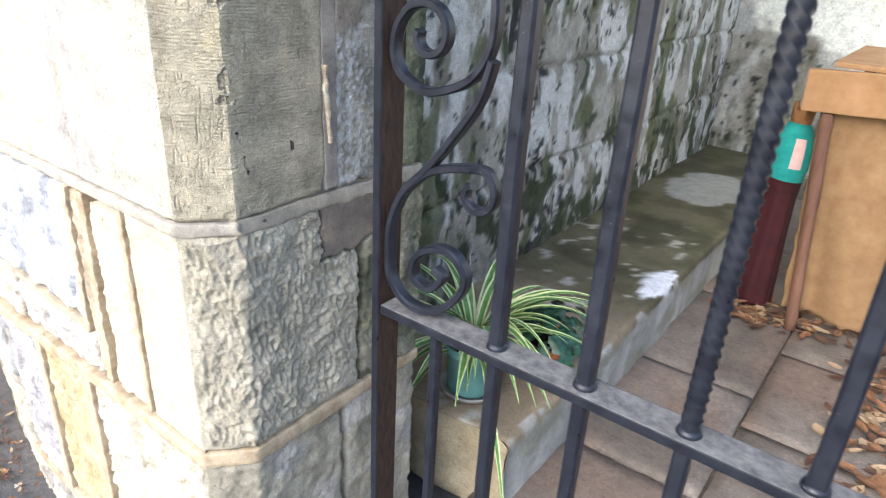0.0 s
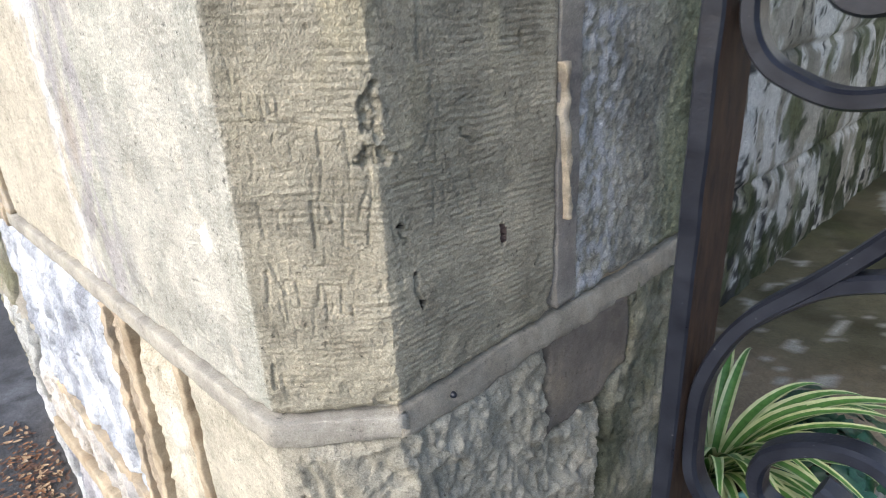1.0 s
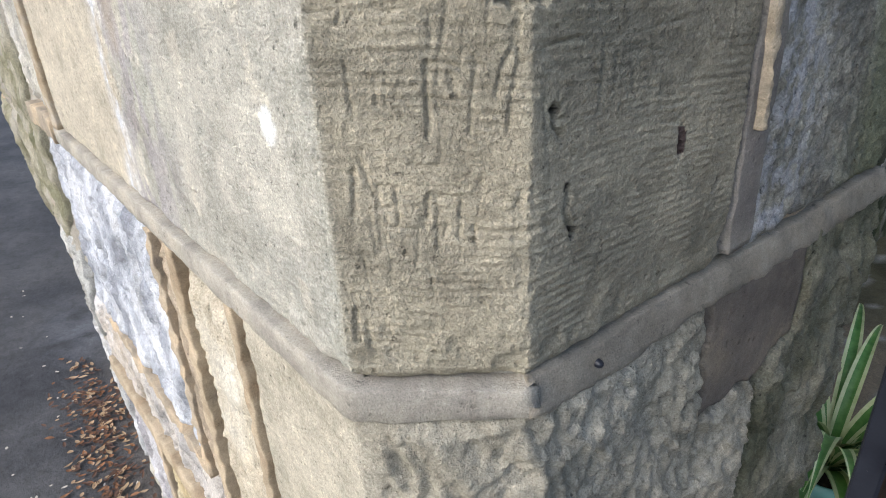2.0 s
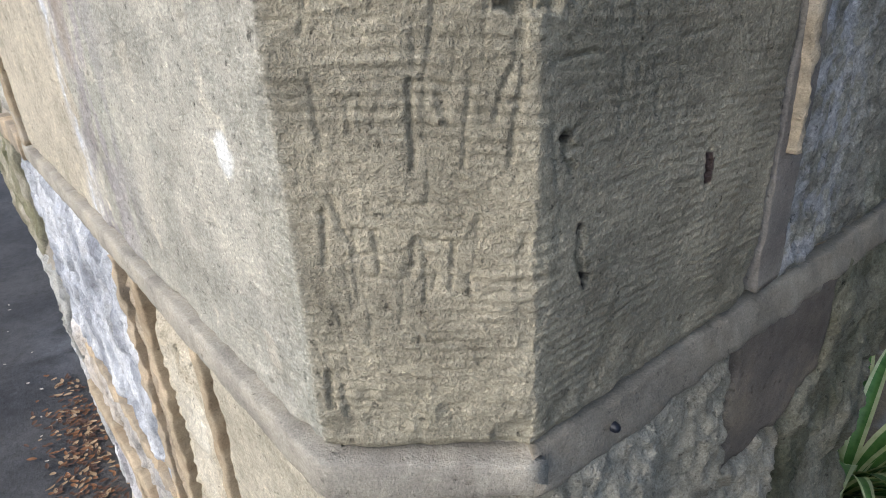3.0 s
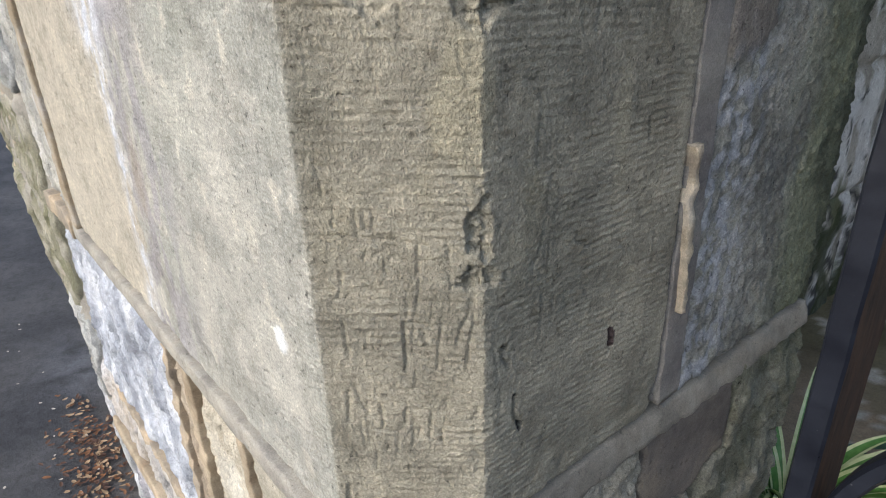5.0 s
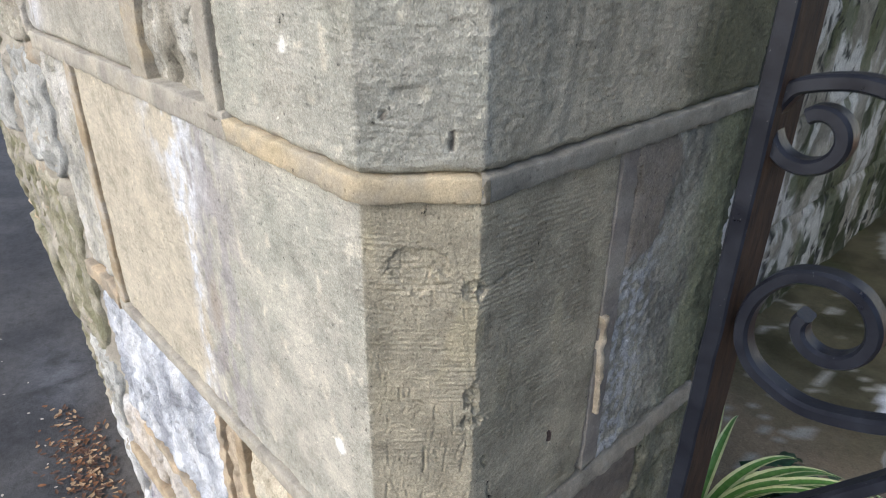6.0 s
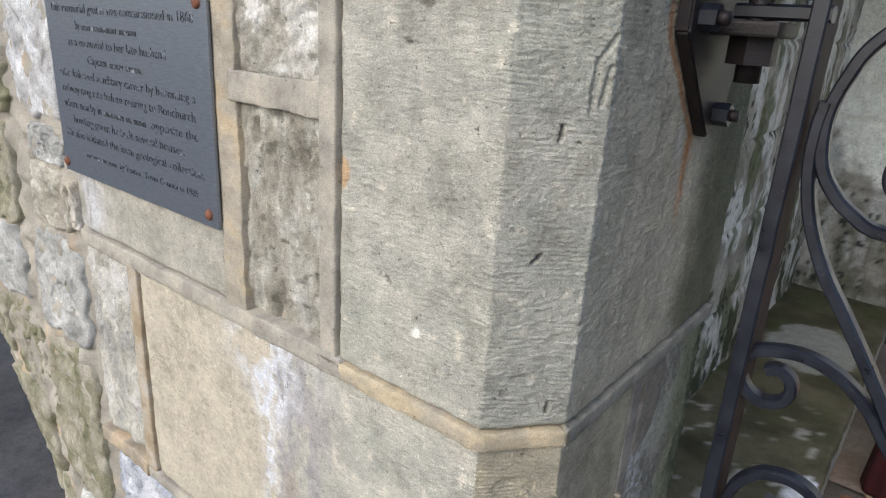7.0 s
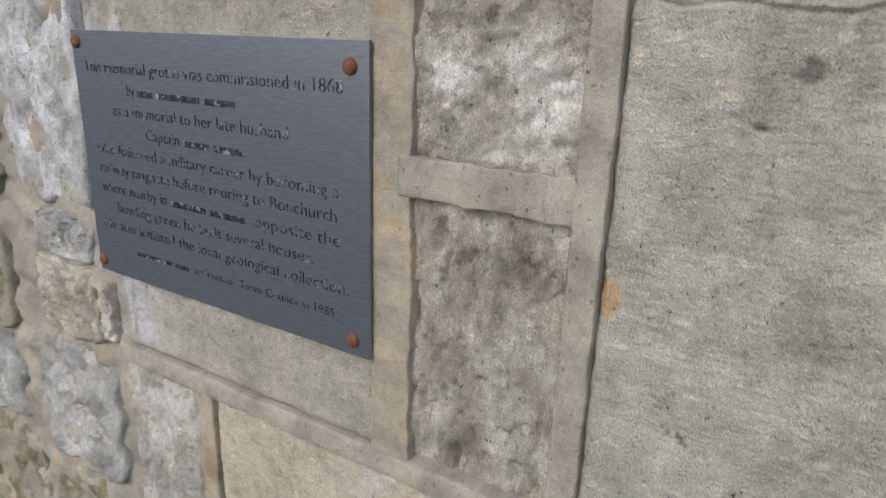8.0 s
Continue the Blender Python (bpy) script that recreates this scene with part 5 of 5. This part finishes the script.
def ledge():
    bm = bmesh.new()
    x0, x1, y0, y1, z0, z1, r = -0.84, -0.432, 0.82, 3.26, -0.05, LEDGE_Z, 0.016
    prof = [(x0, z1)] + [(x0 + (x1 - x0 - r) * k / 24, z1) for k in range(1, 25)]
    prof += [(x1 - r + r * math.sin(a), z1 - r + r * math.cos(a)) for a in (0.35, 0.8, 1.2)] + [(x1, z1 - r - (z1 - r - z0) * k / 14) for k in range(15)]
    ys = [y0 - 0.0] + [y0 + 0.001 + (y1 - y0) * k / 150 for k in range(151)]
    verts, cols, faces = [], [], []
    for j, y in enumerate(ys):
        for x, z in prof:
            n = 0.010 * fbm(x * 12, y * 12, z * 12, 4)
            top = z > z1 - 0.02
            px, pz = (x + (0 if top and x < x1 - 0.03 else n), z + (n * 0.6 if top else 0))
            if j == 0:
                px, pz = x, z - 0.003
            verts.append((px, y + 0.03 * fbm(x * 9, z * 9, 2, 2) * (1 if j < 2 else 0), pz))
            cols.append(ledge_colour(x, y, z))
    n = len(prof)
    for j in range(len(ys) - 1):
        for i in range(n - 1):
            k = j * n + i
            faces.append((k, k + 1, k + 1 + n, k + n))
    # rubble end of the ledge: a grid down to the floor
    base = len(verts)
    nz = 14
    for j in range(nz + 1):
        for i in range(25):
            x, z = x0 + (x1 - 0.002 - x0) * i / 24, z1 - 0.003 - (z1 - z0) * j / nz - (0.010 if i == 24 and j == 0 else 0)
            verts.append((x, y0 + 0.03 * fbm(x * 9, z * 9, 2, 2) + 0.02 * fbm(x * 25, z * 25, 7, 4) * min(1, j), z))
            cols.append(ledge_colour(-0.5, y0, min(z, z1 - 0.03)))
    for j in range(nz):
        for i in range(24):
            k = base + j * 25 + i
            faces.append((k, k + 25, k + 26, k + 1))
    ob = finish("stone_ledge", verts, faces, LEDGE_STONE, None, "", cols)
    tagged(ob, "low damp stone ledge with moss and pale lime patches along the grotto wall", "ledge", kind="structure")


ledge()


# ================ plants on the ledge
def blade(root, az, length, lift, width, seed):
    """An arching strap leaf: a folded ribbon with pale margins."""
    r = random.Random(seed)
    n = 16
    verts, faces, slots = [], [], []
    dirx, diry = math.cos(az), math.sin(az)
    x = z = 0.0
    ang = lift
    for i in range(n + 1):
        t = i / n
        w = width * (0.55 + 0.6 * math.sin(math.pi * min(1, t * 0.9 + 0.12))) * (1 - t ** 3) + 0.0004
        c = Vector(root) + Vector((dirx * x, diry * x, z))
        side = Vector((-diry, dirx, 0))
        up = Vector((-math.sin(ang) * dirx, -math.sin(ang) * diry, math.cos(ang)))
        for u in (-1, -0.55, 0, 0.55, 1):
            verts.append(tuple(c + side * (u * w) + up * (0.35 * w * abs(u))))
        x += length / n * math.cos(ang)
        z += length / n * math.sin(ang)
        ang -= (lift + r.uniform(0.5, 0.95)) / n * (0.6 + 0.9 * t)
    for i in range(n):
        for k in range(4):
            q = i * 5 + k
            faces.append((q, q + 1, q + 6, q + 5))
            slots.append(1 if k in (0, 3) else 0)
    return verts, faces, slots


def pot_profile(r0, r1, h, lip):
    return [(0.0005, 0.0), (r0, 0.0), (r0 + 0.002, 0.003), (r0 + (r1 - r0) * 0.8, h * 0.82), (r1 + lip, h * 0.83), (r1 + lip, h - 0.003), (r1 + lip - 0.003, h), (r1 - 0.003, h), (r1 - 0.006, h * 0.9)]


def spider_plant(at):
    top = empty("spider_plant", at, "spider plant with striped leaves in a turquoise pot on the ledge", "plant")
    part("saucer", lathe_bm([(0.0005, 0), (0.052, 0), (0.060, 0.014), (0.0575, 0.014), (0.051, 0.004), (0.0005, 0.004)]), SAUCER, top, "grey plastic saucer", True)
    part("pot", lathe_bm(pot_profile(0.042, 0.054, 0.105, 0.002), at=(0, 0, 0.005)), GLAZE, top, "turquoise glazed pot", True)
    part("soil", lathe_bm([(0.0005, 0.099), (0.03, 0.0985), (0.050, 0.096)]), SOIL, top, "", True)
    r = random.Random(4)
    for k in range(60):
        az = r.uniform(-math.pi, math.pi) if k > 26 else r.uniform(-1.5, 0.8)
        v, f, sl = blade((0.012 * math.cos(az), 0.012 * math.sin(az), 0.098), az, r.uniform(0.17, 0.31), r.uniform(0.65, 1.4), r.uniform(0.006, 0.0095), k)
        finish("leaf", v, f, [SPIDER, SPIDER_EDGE], top, "", None, True, sl)
    for k, (az, ln, lift) in enumerate(((-0.7, 0.27, 0.3), (-1.9, 0.22, 0.2))):
        v, f, sl = blade((0.03 * math.cos(az), 0.03 * math.sin(az), 0.10), az, ln, lift, 0.005, 90 + k)
        v = [(x, y, z - 0.9 * max(0.0, math.hypot(x, y) - 0.07)) for x, y, z in v]
        finish("leaf", v, f, [SPIDER, SPIDER_EDGE], top, "", None, True, sl)


def dark_leaf(c, n, size, seed):
    r = random.Random(seed)
    tang = n.cross(Vector((r.uniform(-1, 1), r.uniform(-1, 1), r.uniform(-1, 1)))).normalized()
    bit = n.cross(tang)
    ring = []
    for k in range(14):
        a = 2 * math.pi * k / 14
        rad = size * (0.85 + 0.15 * math.cos(a * 5) - 0.25 * (1 if k == 7 else 0))
        ring.append(tuple(c + tang * (rad * math.cos(a)) + bit * (0.85 * rad * math.sin(a)) - n * (0.25 * size * abs(math.sin(a)) ** 2)))
    return [tuple(c + n * 0.08 * size)] + ring, [(0, k, k % 14 + 1) for k in range(1, 15)]


def leafy_pot(at):
    top = empty("pot_plant", at, "dark green round-leaved plant in a terracotta pot", "plant")
    part("pot", lathe_bm(pot_profile(0.036, 0.050, 0.088, 0.004)), TERRACOTTA, top, "terracotta pot", True)
    part("soil", lathe_bm([(0.0005, 0.082), (0.046, 0.080)]), SOIL, top, "", True)
    r = random.Random(12)
    for k in range(90):
        az, el = r.uniform(-math.pi, math.pi), r.uniform(0.05, 1.45)
        rad = r.uniform(0.05, 0.105)
        n = Vector((math.cos(az) * math.cos(el), math.sin(az) * math.cos(el), 0.35 + math.sin(el))).normalized()
        c = Vector((math.cos(az) * math.cos(el) * rad * 1.05, math.sin(az) * math.cos(el) * rad * 1.05, 0.085 + math.sin(el) * rad * 0.85))
        v, f = dark_leaf(c, n, r.uniform(0.013, 0.022), k)
        finish("leaf", v, f, IVY, top)


spider_plant((-0.578, 0.905, LEDGE_Z + 0.004))
leafy_pot((-0.490, 1.05, LEDGE_Z + 0.003))


# ================ hessian shelter and figure
def shelter():
    top = empty("hessian_shelter", (-0.1, 2.0, 0.03), "small nativity shelter of bark poles hung with orange hessian", "shelter")

    def pole(p, q, r, name="pole"):
        out = bmesh.new()
        p, q = Vector(p), Vector(q)
        n = 18
        rings = []
        for i in range(n + 1):
            c = p.lerp(q, i / n)
            rings.append([out.verts.new(c + Vector((math.cos(a), math.sin(a), 0)) * r * (1 + 0.18 * noise.noise((c.z * 9 + a, a, r * 99)))) for a in (2 * math.pi * k / 12 for k in range(12))])
        for a, b in zip(rings, rings[1:]):
            for k in range(12):
                out.faces.new((a[k], a[(k + 1) % 12], b[(k + 1) % 12], b[k]))
        out.faces.new(rings[0][::-1])
        out.faces.new(rings[-1])
        part(name, out, POLE_WOOD, top, "", True)

    pole((-0.058, -0.05, 0.0), (-0.125, -0.04, 0.62), 0.016)
    pole((0.165, -0.02, 0.0), (0.10, -0.02, 0.66), 0.018)
    pole((0.42, 0.0, 0.0), (0.42, 0.0, 0.70), 0.018)
    pole((-0.10, 0.45, 0.0), (-0.10, 0.45, 0.70), 0.016)
    # hanging cloth with folds and a frayed edge
    verts, faces = [], []
    nu, nv = 70, 50
    for j in range(nv + 1):
        for i in range(nu + 1):
            u, v = i / nu, j / nv
            x = -0.148 + 0.62 * u + (0.048 - 0.048 * v) * (1 - u) + 0.010 * fbm(v * 9, 1, u * 2, 3) * (1 - u)
            z = 0.045 + 0.60 * v + (0.02 * fbm(u * 30, 3, 2, 3) if j == 0 else 0)
            y = -0.015 + 0.022 * math.sin(u * 17 + 2 * v) * (1 - 0.6 * v) + 0.02 * fbm(u * 6, v * 3, 2, 3)
            verts.append((x, y, z))
    for j in range(nv):
        for i in range(nu):
            k = j * (nu + 1) + i
            faces.append((k, k + 1, k + nu + 2, k + nu + 1))
    cloth = finish("cloth", verts, faces, HESSIAN, top, "orange hessian sheet")
    sol = cloth.modifiers.new("thick", "SOLIDIFY")
    sol.thickness = 0.003
    bm = box_bm(-0.155, 0.52, -0.060, -0.035, 0.628, 0.735, 0.004, 2)
    bmesh.ops.transform(bm, verts=bm.verts, matrix=pose(0, 0, 0.0, 0, -3, 0))
    part("board", bm, BOARD, top, "orange-brown wooden fascia board")
    bm = box_bm(-0.14, 0.52, -0.05, 0.50, 0.735, 0.75, 0.004, 2)
    part("roof", bm, BOARD, top, "flat board roof")


def crowned_figure():
    """A plain turned shape in robe, hood and crown."""
    prof = [(0.0005, 0.0, 0), (0.058, 0.0, 0), (0.060, 0.01, 0), (0.054, 0.12, 0), (0.047, 0.24, 0), (0.043, 0.34, 0), (0.047, 0.40, 0), (0.050, 0.425, 1), (0.053, 0.44, 1), (0.050, 0.49, 1),
            (0.044, 0.525, 1), (0.034, 0.552, 1), (0.026, 0.562, 1), (0.028, 0.566, 2), (0.031, 0.60, 2), (0.029, 0.60, 2), (0.022, 0.572, 2), (0.0005, 0.572, 2)]
    seg = 40
    verts, faces, slots = [], [], []
    for i, (r, z, m) in enumerate(prof):
        for k in range(seg):
            a = 2 * math.pi * k / seg
            fold = 1 + (0.06 * math.sin(a * 7) if z < 0.40 else 0)
            zz = z + (0.016 * (k % 8 in (0, 1, 7)) if i in (14, 15) else 0)
            lean = 0.05 * z
            verts.append((r * fold * math.cos(a) - lean, r * 0.85 * fold * math.sin(a), zz))
    for i in range(len(prof) - 1):
        for k in range(seg):
            faces.append((i * seg + k, i * seg + (k + 1) % seg, (i + 1) * seg + (k + 1) % seg, (i + 1) * seg + k))
            m = prof[i + 1][2] if i else 0
            if m == 1 and 8 <= i <= 9 and k in (31, 32, 33, 34):
                m = 3
            slots.append(m)
    ob = finish("figure", verts, faces, [ROBE, HOOD, CROWN, PALE_PINK], None, "", None, True, slots)
    ob.matrix_world = pose(-0.300, 2.06, 0.033, 0, 3.5, 0)
    tagged(ob, "plain crowned figure in maroon robe and teal hood beside the shelter", "figurine")


shelter()
crowned_figure()


# ================ fallen leaves and grit
def litter(name, spots, count, size, mats, z, label, seed, flat=0.35):
    r = random.Random(seed)
    verts, faces, slots = [], [], []
    for _ in range(count):
        cx, cy, sx, sy = r.choice(spots)
        x, y = r.gauss(cx, sx), r.gauss(cy, sy)
        ln, wd, a = size * r.uniform(0.5, 1.3), size * r.uniform(0.2, 0.5), r.uniform(0, 6.28)
        curl, tilt = r.uniform(0.1, 0.6) * ln, r.uniform(-flat, flat)
        b = len(verts)
        for u in (-1, -0.5, 0, 0.5, 1):
            w = wd * (1 - u * u) ** 0.7 + 0.0006
            for v in (-1, 0, 1):
                px, py = u * ln, v * w
                zz = z + 0.004 + curl * (u * u) * 0.5 + abs(v) * w * 0.4 + px * tilt * 0.4 + abs(ln * tilt * 0.4)
                verts.append((x + px * math.cos(a) - py * math.sin(a), y + px * math.sin(a) + py * math.cos(a), zz))
        m = r.randrange(len(mats))
        for i in range(4):
            for k in range(2):
                q = b + i * 3 + k
                faces.append((q, q + 1, q + 4, q + 3))
                slots.append(m)
    ob = finish(name, verts, faces, mats, None, "", None, True, slots)
    return tagged(ob, label, "leaves", kind="stuff")


LEAF_DARK = simple("dark_wet_leaf", (0.05, 0.025, 0.015), (0.13, 0.065, 0.035), 30, 0.6)
LEAF_TAN = simple("tan_leaf", (0.25, 0.17, 0.09), (0.42, 0.30, 0.18), 30, 0.75)
litter("fallen_leaves", [(-1.72, 0.33, 0.09, 0.03), (-1.55, 0.30, 0.12, 0.035), (-1.35, 0.27, 0.12, 0.03)], 620, 0.0075, [LEAF_DRY, LEAF_DARK, LEAF_DARK, LEAF_TAN], 0.0, "small brown leaf litter along the foot of the wall", 3)
litter("fallen_leaves", [(-0.10, 2.05, 0.09, 0.06), (0.10, 1.75, 0.05, 0.12), (0.12, 1.45, 0.06, 0.12), (-0.25, 1.95, 0.06, 0.04), (0.25, 1.5, 0.1, 0.3)], 330, 0.026, [LEAF_DRY, LEAF_TAN, LEAF_DARK, LEAF_DRY], 0.034, "dry brown leaves blown over the flagstones", 5)
litter("green_leaf", [(-0.086, 1.20, 0.001, 0.001)], 1, 0.022, [LEAF_GREEN], 0.034, "yellow-green fallen leaf on the flagstones", 6)
litter("grit", [(-1.75, 0.28, 0.4, 0.05), (-1.4, 0.2, 0.3, 0.08)], 60, 0.0045, [PALE_GRIT], 0.0, "pale grit scattered on the asphalt", 7)
